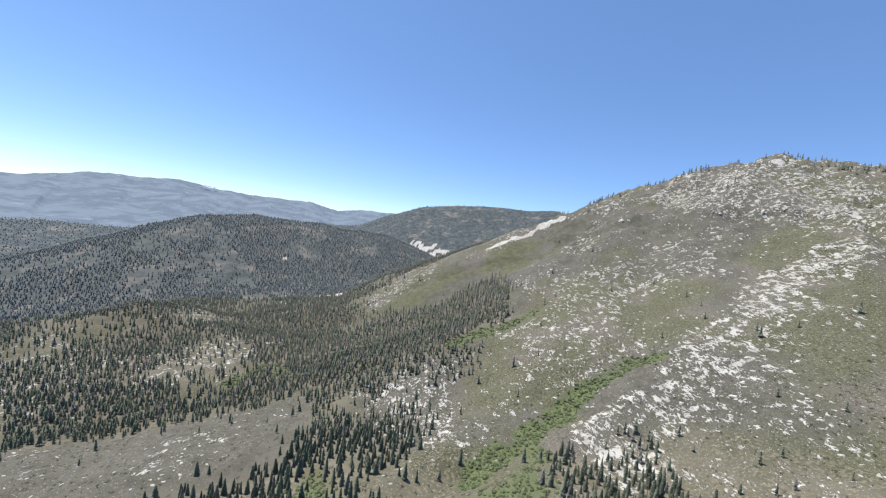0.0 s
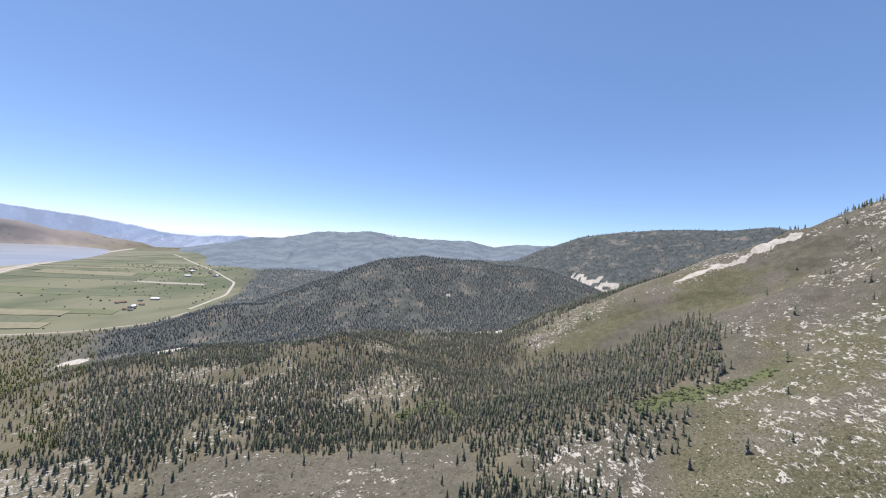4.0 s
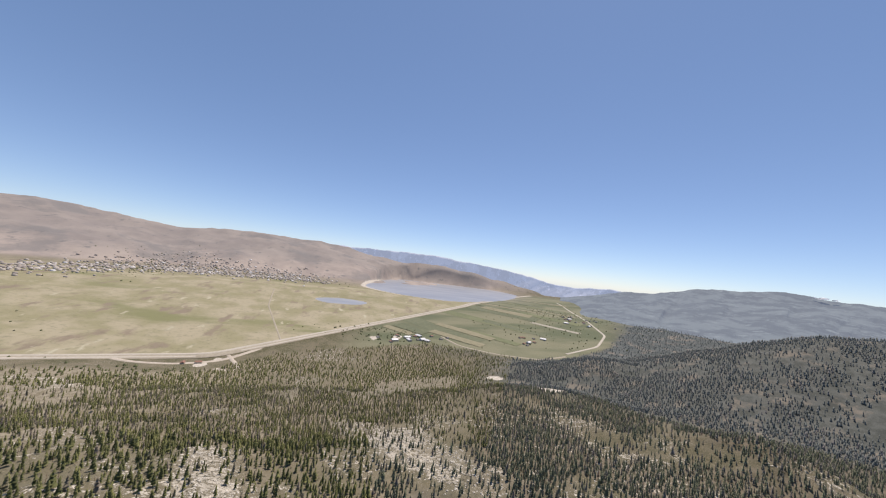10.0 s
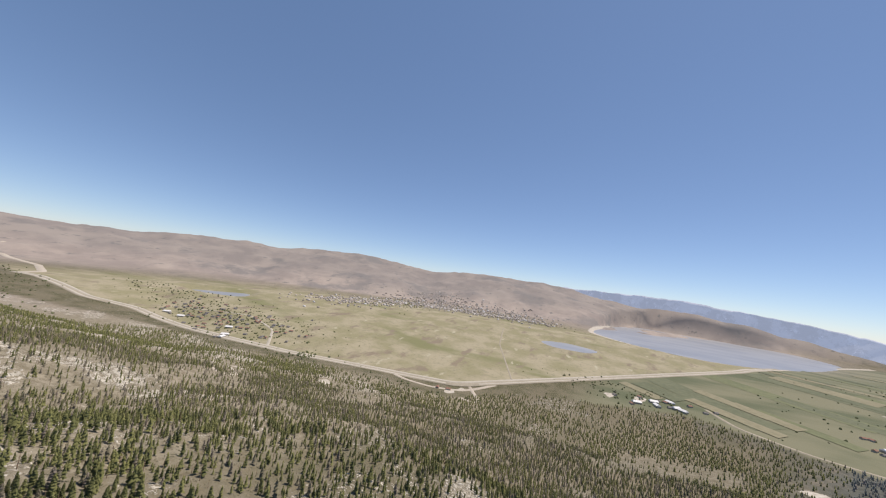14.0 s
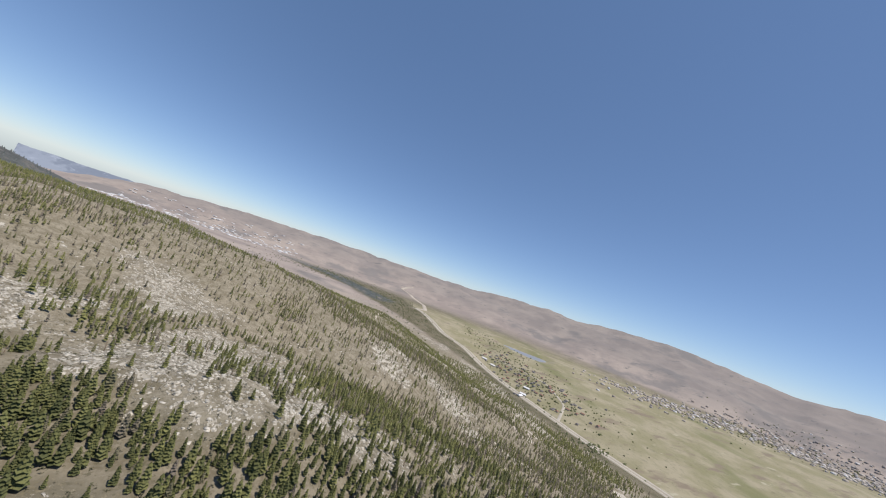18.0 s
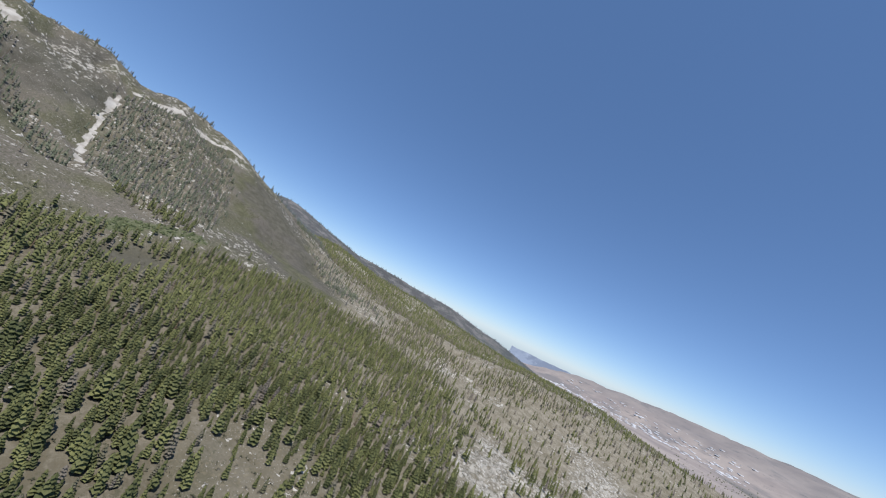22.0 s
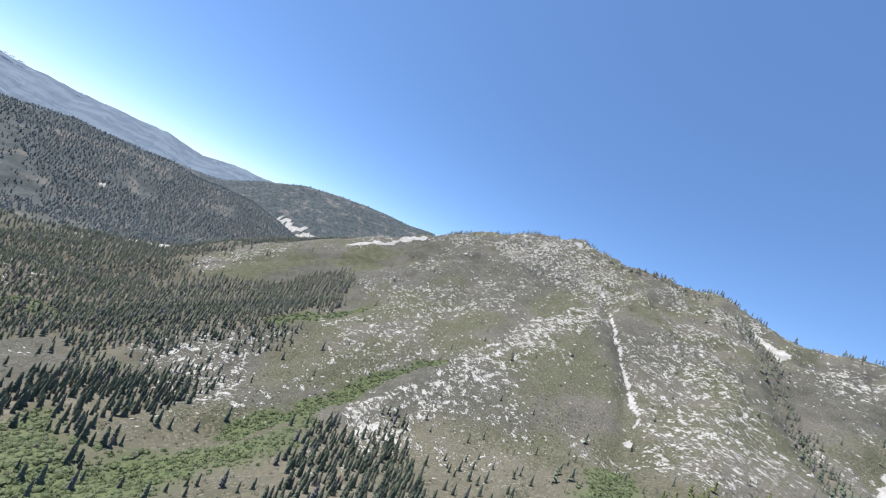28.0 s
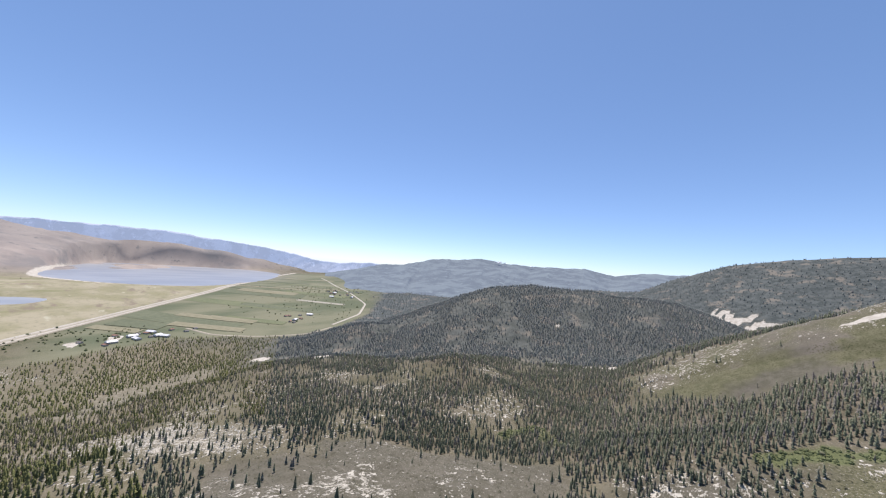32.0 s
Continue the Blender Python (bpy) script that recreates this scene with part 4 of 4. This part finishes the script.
def boughed(tiers, boughs, rng):
    """A conifer one metre high with single drooping boughs in whorls."""
    verts, faces = [], []
    for k in range(4):
        verts.append((0.02 * math.cos(k * 1.571), 0.02 * math.sin(k * 1.571), -0.06))
    verts.append((0, 0, 1.0))
    faces += [(k, (k + 1) % 4, 4) for k in range(4)]
    for t in range(tiers):
        f = t / tiers
        z = 0.14 + 0.82 * f
        reach = 0.2 * (1 - f) ** 0.62 + 0.015
        turn = rng.uniform(0, 6.28)
        for k in range(boughs):
            a = turn + 6.283 * k / boughs + rng.uniform(-0.25, 0.25)
            r, w = reach * rng.uniform(0.75, 1.15), reach * 0.6
            c, s, b = math.cos(a), math.sin(a), len(verts)
            h = z + rng.uniform(-0.02, 0.02)
            verts += [(0, 0, h + 0.11), (0.62 * r * c - w * s, 0.62 * r * s + w * c, h + 0.015), (0.62 * r * c + w * s, 0.62 * r * s - w * c, h + 0.015), (r * c, r * s, h - 0.035)]
            faces += [(b, b + 1, b + 2), (b + 1, b + 3, b + 2)]
    return np.array(verts), np.array(faces)


def dead_conifer(rng):
    """A bare standing snag one metre high: a thin tapered trunk and stubs of boughs."""
    verts, faces = [], []
    for k in range(4):
        verts.append((0.028 * math.cos(k * 1.571), 0.028 * math.sin(k * 1.571), -0.06))
    verts.append((0, 0, 1.0))
    faces += [(k, (k + 1) % 4, 4) for k in range(4)]
    for k in range(7):
        a, z = rng.uniform(0, 6.28), rng.uniform(0.35, 0.9)
        r = 0.13 * (1.1 - z)
        b = len(verts)
        verts += [(0, 0, z), (0, 0, z + 0.05), (r * math.cos(a), r * math.sin(a), z + rng.uniform(-0.03, 0.06))]
        faces += [(b, b + 1, b + 2)]
    return np.array(verts), np.array(faces)


CLOSE_FORMS = [boughed(7, 5, RNG) for _ in range(5)]
NEAR_FORMS = [conifer(5, 6, 0.14, 0.66, 0.35, RNG) for _ in range(5)]
MID_FORMS = [conifer(4, 5, 0.10, 0.7, 0.4, RNG) for _ in range(5)]
FAR_FORMS = [conifer(2, 5, 0.05, 0.8, 0.25, RNG, False) for _ in range(4)]
SNAG_FORMS = [dead_conifer(RNG) for _ in range(4)]


def sites(cell, r_from, r_to, density, seed):
    """Places on a jittered grid between two distances, kept by the woods' density there."""
    rng = np.random.default_rng(seed)
    g = np.arange(-r_to, r_to, cell)
    x, y = np.meshgrid(g, g)
    x, y = x.ravel() + rng.uniform(0, cell, x.size), y.ravel() + rng.uniform(0, cell, y.size)
    r, az = np.hypot(x, y), np.degrees(np.arctan2(x, y))
    hidden = (r > 900) & (az > 30) & (az < 98) | (r > 1950) & (az > 90) & (az < 152)
    valley = x < np.interp(y, FOOT_Y, FOOT_X) - 60
    keep = (r > r_from) & (r <= r_to) & ~hidden & ~valley & ((r < 1500) | (az < 150) & (az > -62))
    x, y = x[keep], y[keep]
    z = height(x, y)
    w = density(cover(x, y, z))
    keep = rng.uniform(0, 1, len(x)) < w
    return np.stack([x[keep], y[keep], z[keep] - 0.2], 1)


def plant(name, at, forms, low, high, wide, material, label, category, seed, dry_share=0.06):
    """All trees of one belt as one mesh."""
    rng = np.random.default_rng(seed)
    kind = rng.integers(0, len(forms), len(at))
    verts, faces, tint, dry, start = [], [], [], [], 0
    for k, (tv, tf) in enumerate(forms):
        p = at[kind == k]
        if not len(p):
            continue
        size = (low + (high - low) * rng.uniform(0, 1, len(p)) ** 1.4) * rng.uniform(0.7, 1.1, len(p))
        v, f = spread(tv, tf, p, rng.uniform(0, 6.28, len(p)), size, size * rng.uniform(wide * 0.8, wide * 1.2, len(p)))
        verts.append(v)
        faces.append(f + start)
        start += len(v)
        tint.append(np.repeat(rng.uniform(0, 1, len(p)) ** 1.2, len(tv)))
        dry.append(np.repeat(np.where(rng.uniform(0, 1, len(p)) < dry_share, rng.uniform(0.4, 1, len(p)), 0), len(tv)))
    ob = mesh_object(name, np.concatenate(verts), np.concatenate(faces), material, False, {"tint": np.concatenate(tint), "dry": np.concatenate(dry)})
    return tagged(ob, label, category, kind="stuff")


def tree_density(c):
    return c["woods"] ** 1.2


near = sites(3.8, 60, 420, tree_density, 101)
near = near[np.argsort(np.hypot(near[:, 0], near[:, 1]))]
single, near = near[:260], near[260:]
split = np.searchsorted(np.hypot(near[:, 0], near[:, 1]), 235)
close_by, further = near[:split], near[split:]


def among_firs(at):
    """The creek and the spur to the south, where dark firs stand."""
    return at[:, 1] > 70


plant("pine_wood", close_by[~among_firs(close_by)], CLOSE_FORMS, 5.5, 12.0, 0.95, NEEDLES, "olive-green pines spread over the near slopes", "trees", 11, 0.08)
plant("fir_wood", close_by[among_firs(close_by)], CLOSE_FORMS, 5.5, 10.5, 0.85, FIR_NEEDLES, "dark green firs beside the creek and on the bench", "trees", 21, 0.12)
plant("pine_forest", further[~among_firs(further)], NEAR_FORMS, 5.5, 12.0, 0.95, NEEDLES, "olive-green pines crowding the slopes below the mountain", "trees", 1, 0.14)
plant("spur_firs", further[among_firs(further)], NEAR_FORMS, 5.5, 11.0, 0.88, FIR_NEEDLES, "dark firs in bands along the spur and the basin's edge", "trees", 22, 0.2)


def to_south(at):
    """The southern basin and the high mountain, where firs take over from the pines."""
    az = np.degrees(np.arctan2(at[:, 0], at[:, 1]))
    return (az > -62) & (az < 60) | (at[:, 0] > 380) & (at[:, 1] > -330)


mid = sites(4.6, 420, 800, tree_density, 102)
far = sites(6.6, 800, 1500, tree_density, 103)
rear = sites(18.0, 1500, 2800, tree_density, 104)
plant("fir_forest", mid[to_south(mid)], MID_FORMS, 6.5, 11.5, 0.92, FIR_NEEDLES, "dark green firs in the wide basin and on the crags", "trees", 2, 0.33)
plant("ridge_pines", mid[~to_south(mid)], MID_FORMS, 6.0, 10.5, 0.9, NEEDLES, "olive pines scattered over sandy ridges", "trees", 12, 0.4)
plant("hill_forest", far[to_south(far)], FAR_FORMS, 7.5, 12.0, 1.15, HAZED_NEEDLES, "dark conifer forest on distant rounded hills", "trees", 3, 0.15)
plant("foothill_pines", far[~to_south(far)], FAR_FORMS, 6.5, 11.0, 1.15, NEEDLES, "pines on the foothills above the highway", "trees", 13, 0.10)
plant("range_forest", rear, FAR_FORMS, 6.5, 9.5, 1.9, HAZED_NEEDLES, "conifer forest on the far range", "trees", 4, 0.05)
snags = sites(9.0, 200, 900, lambda c: 0.5 * c["woods"] * (c["lush"] < 0.3), 105)
plant("snag_stand", snags, SNAG_FORMS, 5.0, 9.5, 1.0, BARK, "bare grey dead trunks among the living firs", "trees", 5)


def pine_crown(rng, tiers=13, boughs=8):
    """Crown of one pine, ten metres high: whorls of drooping boughs that end in ragged sprays."""
    bm = bmesh.new()
    for t in range(tiers):
        f = t / tiers
        z = 1.7 + 8.1 * f
        reach = 1.75 * (1 - f) ** 0.6 * rng.uniform(0.85, 1.15) + 0.1
        turn = rng.uniform(0, 6.28)
        for k in range(boughs):
            a = turn + 6.283 * k / boughs + rng.uniform(-0.3, 0.3)
            r, w, h = reach * rng.uniform(0.6, 1.2), reach * rng.uniform(0.24, 0.4), z + rng.uniform(-0.25, 0.25)
            c, s = math.cos(a), math.sin(a)
            root = bm.verts.new((0.05 * c, 0.05 * s, h + 0.85))
            left = bm.verts.new((0.6 * r * c - w * s, 0.6 * r * s + w * c, h + rng.uniform(-0.05, 0.3)))
            right = bm.verts.new((0.6 * r * c + w * s, 0.6 * r * s - w * c, h + rng.uniform(-0.05, 0.3)))
            tip = bm.verts.new((r * c, r * s, h - 0.3))
            under = bm.verts.new((0.5 * r * c, 0.5 * r * s, h - 0.3))
            for face in ((root, left, right), (left, tip, right), (left, under, tip), (right, tip, under)):
                bm.faces.new(face)
    return bm


def conifer_tree(name, needles, label, rng):
    tree = tagged(new(name), label, "tree", name.replace("_", " ") + "s on the near slope")
    bm = bmesh.new()
    bmesh.ops.create_cone(bm, cap_ends=True, segments=7, radius1=0.28, radius2=0.05, depth=9.6, matrix=Matrix.Translation((0, 0, 4.0)))
    part("trunk", bm, BARK, tree, "rough brown trunk")
    part("crown", pine_crown(rng), needles, tree)
    return tree


place = np.random.default_rng(9)


def stand(name, needles, label, at):
    """Single trees, each a thing of its own, from six forms."""
    forms = [conifer_tree(name, needles, label, random.Random(40 + k)) for k in range(min(6, len(at)))]
    for n, (x, y, z) in enumerate(at):
        s = place.uniform(0.6, 1.1)
        m = Matrix.Translation((x, y, z)) @ Matrix.Rotation(place.uniform(0, 6.28), 4, "Z") @ Matrix.Diagonal((s * place.uniform(0.55, 0.9), s * place.uniform(0.55, 0.9), s, 1))
        t = forms[n] if n < len(forms) else copy_thing(forms[n % len(forms)], Matrix())
        t.matrix_basis = m


stand("pine_tree", NEEDLES, "tall olive-green pine standing on the slope", single[~among_firs(single)])
stand("fir_tree", FIR_NEEDLES, "slender dark green fir standing near the creek", single[among_firs(single)])


# ---- shrubs and stones ----
def clump(rng, rings=3, sides=6, flat=0.7):
    """A low irregular rounded clump, one metre across."""
    verts, faces = [(0, 0, flat * rng.uniform(0.8, 1.1))], []
    for i in range(1, rings + 1):
        a = i / rings * 1.75
        for k in range(sides):
            b = 6.283 * (k + 0.5 * (i % 2)) / sides
            r = 0.5 * math.sin(min(a, 1.6)) * rng.uniform(0.72, 1.2)
            verts.append((r * math.cos(b), r * math.sin(b), flat * math.cos(a) * rng.uniform(0.8, 1.15)))
    for k in range(sides):
        faces.append((0, 1 + k, 1 + (k + 1) % sides))
    for i in range(rings - 1):
        p, q = 1 + i * sides, 1 + (i + 1) * sides
        for k in range(sides):
            m = (k + 1) % sides
            faces += [(p + k, q + k, p + m), (p + m, q + k, q + m)]
    return np.array(verts), np.array(faces)


def leafy(rng, flakes):
    """A loose dome of leaves, one metre across."""
    verts, faces = [], []
    for _ in range(flakes):
        a, e, r = rng.uniform(0, 6.28), math.asin(rng.uniform(0.0, 1.0)), 0.5 * rng.uniform(0.55, 1.0)
        p = Vector((r * math.cos(a) * math.cos(e), r * math.sin(a) * math.cos(e), 0.06 + 1.2 * r * math.sin(e)))
        b = len(verts)
        for _ in range(3):
            q = Vector((rng.uniform(-1, 1), rng.uniform(-1, 1), rng.uniform(-0.7, 0.7))).normalized() * rng.uniform(0.15, 0.27)
            verts.append(tuple(p + q))
        faces.append((b, b + 1, b + 2))
    return np.array(verts), np.array(faces)


def bush(rng, flakes):
    """A rounded leafy bush: an uneven dome with loose sprays standing out of it."""
    v, f = clump(rng, 4, 7, 0.62)
    w, g = leafy(rng, flakes)
    return np.concatenate([v * 0.92, w * 1.08]), np.concatenate([f, g + len(v)])


SHRUBS = [bush(random.Random(60 + k), 22) for k in range(5)]
TUFTS = [leafy(random.Random(65 + k), 13) for k in range(4)]


def slab(rng, sides=6):
    """A ragged plate of rock, one metre across and much longer than wide."""
    top, low = [], []
    for k in range(sides):
        a, r = 6.283 * (k + rng.uniform(-0.3, 0.3)) / sides, rng.uniform(0.16, 0.62)
        top.append((2.3 * r * math.cos(a), r * math.sin(a), 0.14 + rng.uniform(-0.06, 0.2)))
        low.append((2.4 * r * math.cos(a), 1.1 * r * math.sin(a), -0.4))
    faces = [(0, k, k + 1) for k in range(1, sides - 1)]
    for k in range(sides):
        m = (k + 1) % sides
        faces += [(k, sides + k, m), (m, sides + k, sides + m)]
    return np.array(top + low), np.array(faces)


SLABS = [slab(random.Random(80 + k), 5 + k % 2) for k in range(8)]
STONES = [clump(random.Random(70 + k), 2, 5, 0.42) for k in range(5)]
lush = sites(1.9, 60, 460, lambda c: 0.8 * c["lush"] ** 1.3, 201)
plant("green_thicket", lush, SHRUBS, 1.0, 3.0, 1.35, LEAVES, "bright green leafy thicket along the creek", "shrubs", 6, 0.05)
brush = sites(3.5, 60, 360, lambda c: 0.75 * (1 - c["bare"]) * (1 - c["lush"]) * (1 - 0.5 * c["woods"]), 202)
plant("sagebrush", brush, TUFTS, 0.5, 1.6, 1.9, SAGE_LEAVES, "low grey-green brush dotted over the slopes", "shrubs", 7, 0.35)


def outcrops(name, cell, r_from, r_to, low, high, share, seed, label):
    """Ragged pale plates of granite lying with the slope, thick in some patches and rare between."""
    at = sites(cell, r_from, r_to, lambda c: share * np.clip(c["stone"], 0, 1.35) ** 1.5 * (1 - 0.6 * c["woods"]), seed)
    rng = np.random.default_rng(seed)
    patch = smooth(0.44, 0.60, fbm(at[:, 0], at[:, 1], 13, 3, 55))
    at = at[rng.uniform(0, 1, len(at)) < 0.10 + 0.90 * patch]
    x, y = at[:, 0], at[:, 1]
    gx, gy = (height(x + 2, y) - height(x - 2, y)) / 4, (height(x, y + 2) - height(x, y - 2)) / 4
    along = np.arctan2(gx, -gy) + rng.normal(0, 0.55, len(at))
    kind = rng.integers(0, len(SLABS), len(at))
    verts, faces, start = [], [], 0
    for k, (tv, tf) in enumerate(SLABS):
        m = kind == k
        if not m.any():
            continue
        size = low + (high - low) * rng.uniform(0, 1, m.sum()) ** 2.2
        v, f = spread(tv, tf, at[m], along[m], size * rng.uniform(0.6, 1.1, m.sum()), size)
        lean = np.repeat(np.arange(m.sum()), len(tv))
        v[:, 2] += gx[m][lean] * (v[:, 0] - x[m][lean]) + gy[m][lean] * (v[:, 1] - y[m][lean])
        verts.append(v)
        faces.append(f + start)
        start += len(v)
    ob = mesh_object(name, np.concatenate(verts), np.concatenate(faces), GRANITE)
    return tagged(ob, label, "rocks", kind="stuff")


boulders = sites(2.3, 60, 520, lambda c: 0.5 * c["gravel"] * (1 - 0.5 * c["woods"]), 206)
plant("boulder_field", boulders, STONES, 0.6, 2.6, 1.5, GRANITE, "pale rounded granite boulders crowding the clearings", "rocks", 26)
outcrops("granite_outcrops", 1.6, 60, 330, 0.35, 1.9, 0.6, 203, "pale granite slabs and boulders strewn over the slope")
outcrops("granite_crags", 2.3, 330, 740, 0.5, 2.5, 0.55, 204, "pale granite crags streaking the mountain face")


# ---- houses ----
def town_material():
    n = Nodes("town_roofs", 0.8)
    pick = n.tree.nodes.new("ShaderNodeNewGeometry").outputs["Random Per Island"]
    c = n.mix((0.30, 0.26, 0.23), (0.46, 0.42, 0.37), n.step(pick, 0.0, 0.85))
    c = n.mix(c, (0.62, 0.61, 0.6), n.step(pick, 0.9, 0.95))
    return n.paint(c, n.noise(3, 3), 0.2, 0.1)


TOWN = town_material()


def house(long, wide, tall, roof, rng, label):
    h = tagged(new("house"), label, "house", "houses on the valley floor")
    bm = bmesh.new()
    bmesh.ops.create_cube(bm, size=1, matrix=Matrix.Diagonal((long, wide, tall, 1)) @ Matrix.Translation((0, 0, 0.5)))
    part("wall", bm, STUCCO, h)
    bm = bmesh.new()
    l, w, e = long / 2 + 0.5, wide / 2 + 0.5, tall
    lower = [bm.verts.new(p) for p in ((-l, -w, e), (l, -w, e), (l, w, e), (-l, w, e))]
    ridge = [bm.verts.new(p) for p in ((-l * 0.85, 0, e + wide * 0.3), (l * 0.85, 0, e + wide * 0.3))]
    for f in ((0, 1, 5, 4), (2, 3, 4, 5), (1, 2, 5), (3, 0, 4), (3, 2, 1, 0)):
        bm.faces.new([(lower + ridge)[k] for k in f])
    part("roof", bm, roof, h)
    for k in (-0.28, 0.28):
        bm = bmesh.new()
        bmesh.ops.create_cube(bm, size=1, matrix=Matrix.Translation((k * long, -wide / 2, tall * 0.5)) @ Matrix.Diagonal((1.6, 0.12, 1.2, 1)))
        part("window", bm, ROOF_GREY, h)
    return h


rng = random.Random(5)
kinds = [house(13, 9, 3.6, ROOF_GREY, rng, "low house with a grey shingle roof"), house(15, 9, 4.0, ROOF_RED, rng, "low house with a reddish tile roof"),
         house(26, 14, 5.0, ROOF_PALE, rng, "long barn with a bright metal roof")]
spots = []
for cx, cy, sx, sy, count, pale in ((-1040, -1260, 110, 220, 70, 0.08), (-1355, 240, 40, 120, 16, 0.6), (-1380, 770, 60, 60, 8, 0.5), (-1750, 1350, 200, 120, 18, 0.3), (-1010, -312, 30, 40, 2, 0.6), (-1010, -1560, 90, 150, 24, 0.1)):
    for _ in range(count):
        spots.append((cx + rng.gauss(0, sx * 0.6), cy + rng.gauss(0, sy * 0.6), rng.random() < pale))
for n, (x, y, pale) in enumerate(spots):
    z = float(height(np.array([x]), np.array([y]))[0]) - 0.3
    m = pose(x, y, z, 0, 0, rng.choice((20, 40, 130, 110)) + rng.uniform(-8, 8))
    k = 2 if pale and rng.random() < 0.5 else rng.randrange(2)
    if n < 3:
        kinds[n].matrix_basis = m
    else:
        copy_thing(kinds[k], m)


def town():
    """The far town at the foot of the brown range: small gabled houses in one mesh."""
    r = np.random.default_rng(15)
    n = 1500
    u = r.uniform(0, 1, n)
    x = np.interp(u, (0, 0.4, 1), (-1750, -2640, -2860)) + r.normal(0, 150, n)
    y = np.interp(u, (0, 0.4, 1), (-1480, -1250, -300)) + r.normal(0, 120, n)
    tv = np.array([(-.5, -.35, 0), (.5, -.35, 0), (.5, .35, 0), (-.5, .35, 0), (-.5, -.35, .3), (.5, -.35, .3), (.5, .35, .3), (-.5, .35, .3), (-.45, 0, .5), (.45, 0, .5)])
    tf = np.array([(0, 1, 5), (0, 5, 4), (1, 2, 6), (1, 6, 5), (2, 3, 7), (2, 7, 6), (3, 0, 4), (3, 4, 7), (4, 5, 9), (4, 9, 8), (6, 7, 8), (6, 8, 9), (5, 6, 9), (7, 4, 8)])
    s = r.uniform(9, 17, n)
    v, f = spread(tv, tf, np.stack([x, y, height(x, y)], 1), r.uniform(0, 6.28, n), s)
    return mesh_object("town_houses", v, f, TOWN)


tagged(town(), "far town of small houses at the foot of brown hills", "houses", kind="stuff")


def city():
    r = np.random.default_rng(16)
    n = 260
    x, y = r.uniform(200, 1700, n), r.uniform(-3900, -3200, n)
    tv = np.array([(-.5, -.5, 0), (.5, -.5, 0), (.5, .5, 0), (-.5, .5, 0), (-.5, -.5, .3), (.5, -.5, .3), (.5, .5, .3), (-.5, .5, .3)])
    tf = np.array([(0, 1, 5, 4), (1, 2, 6, 5), (2, 3, 7, 6), (3, 0, 4, 7), (4, 5, 6, 7)])
    s = r.uniform(8, 30, n)
    v, f = spread(tv, tf, np.stack([x, y, height(x, y)], 1), r.uniform(0, 6.28, n), s * 0.5, s)
    return mesh_object("city_buildings", v, f, ROOF_PALE)


tagged(city(), "pale roofs of a distant hazy city", "buildings", kind="stuff")


def valley_trees():
    """Cottonwoods and windbreaks among the houses and along the field edges."""
    r = np.random.default_rng(17)
    spots = [(-1040, -1280, 150, 300, 480), (-920, -800, 45, 30, 60), (-120, -2750, 330, 260, 420), (-560, -2150, 120, 420, 300), (-1390, 150, 90, 150, 120), (-1900, 1300, 260, 220, 200), (-1500, 900, 240, 240, 90), (-1050, -1800, 110, 240, 160), (-900, -420, 60, 90, 40), (-2500, -1250, 420, 200, 500), (-2750, -700, 160, 420, 400)]
    at = np.concatenate([np.stack([cx + r.normal(0, sx * 0.7, n), cy + r.normal(0, sy * 0.7, n)], 1) for cx, cy, sx, sy, n in spots])
    at = np.column_stack([at, height(at[:, 0], at[:, 1])])
    return plant("valley_trees", at, SHRUBS, 4.5, 9.0, 1.0, LEAVES, "scattered green cottonwoods round farms and houses", "trees", 8, 0.1)


valley_trees()


def snow_patches():
    r = np.random.default_rng(18)
    at = [(-2140, 4050, 42), (-2080, 4090, 26), (-1760, 4230, 24), (-1600, 4300, 14), (-2190, 4030, 20)]
    c = np.array([(x, y, 0) for x, y, _ in at], float)
    crest = np.array(SOUTH_RANGE)
    c[:, 2] = np.interp(c[:, 0], crest[:, 0], crest[:, 2]) - 3
    c[:, :2] *= 0.985
    s = np.array([q for _, _, q in at], float)
    tv, tf = clump(random.Random(70), 2, 5, 0.42)
    v, f = spread(tv, tf, c, r.uniform(0, 6, len(at)), s * 0.8, s * 2.2)
    return tagged(mesh_object("snow", v, f, SNOW), "last white snow patches on a far crest", "snow", kind="stuff")


snow_patches()
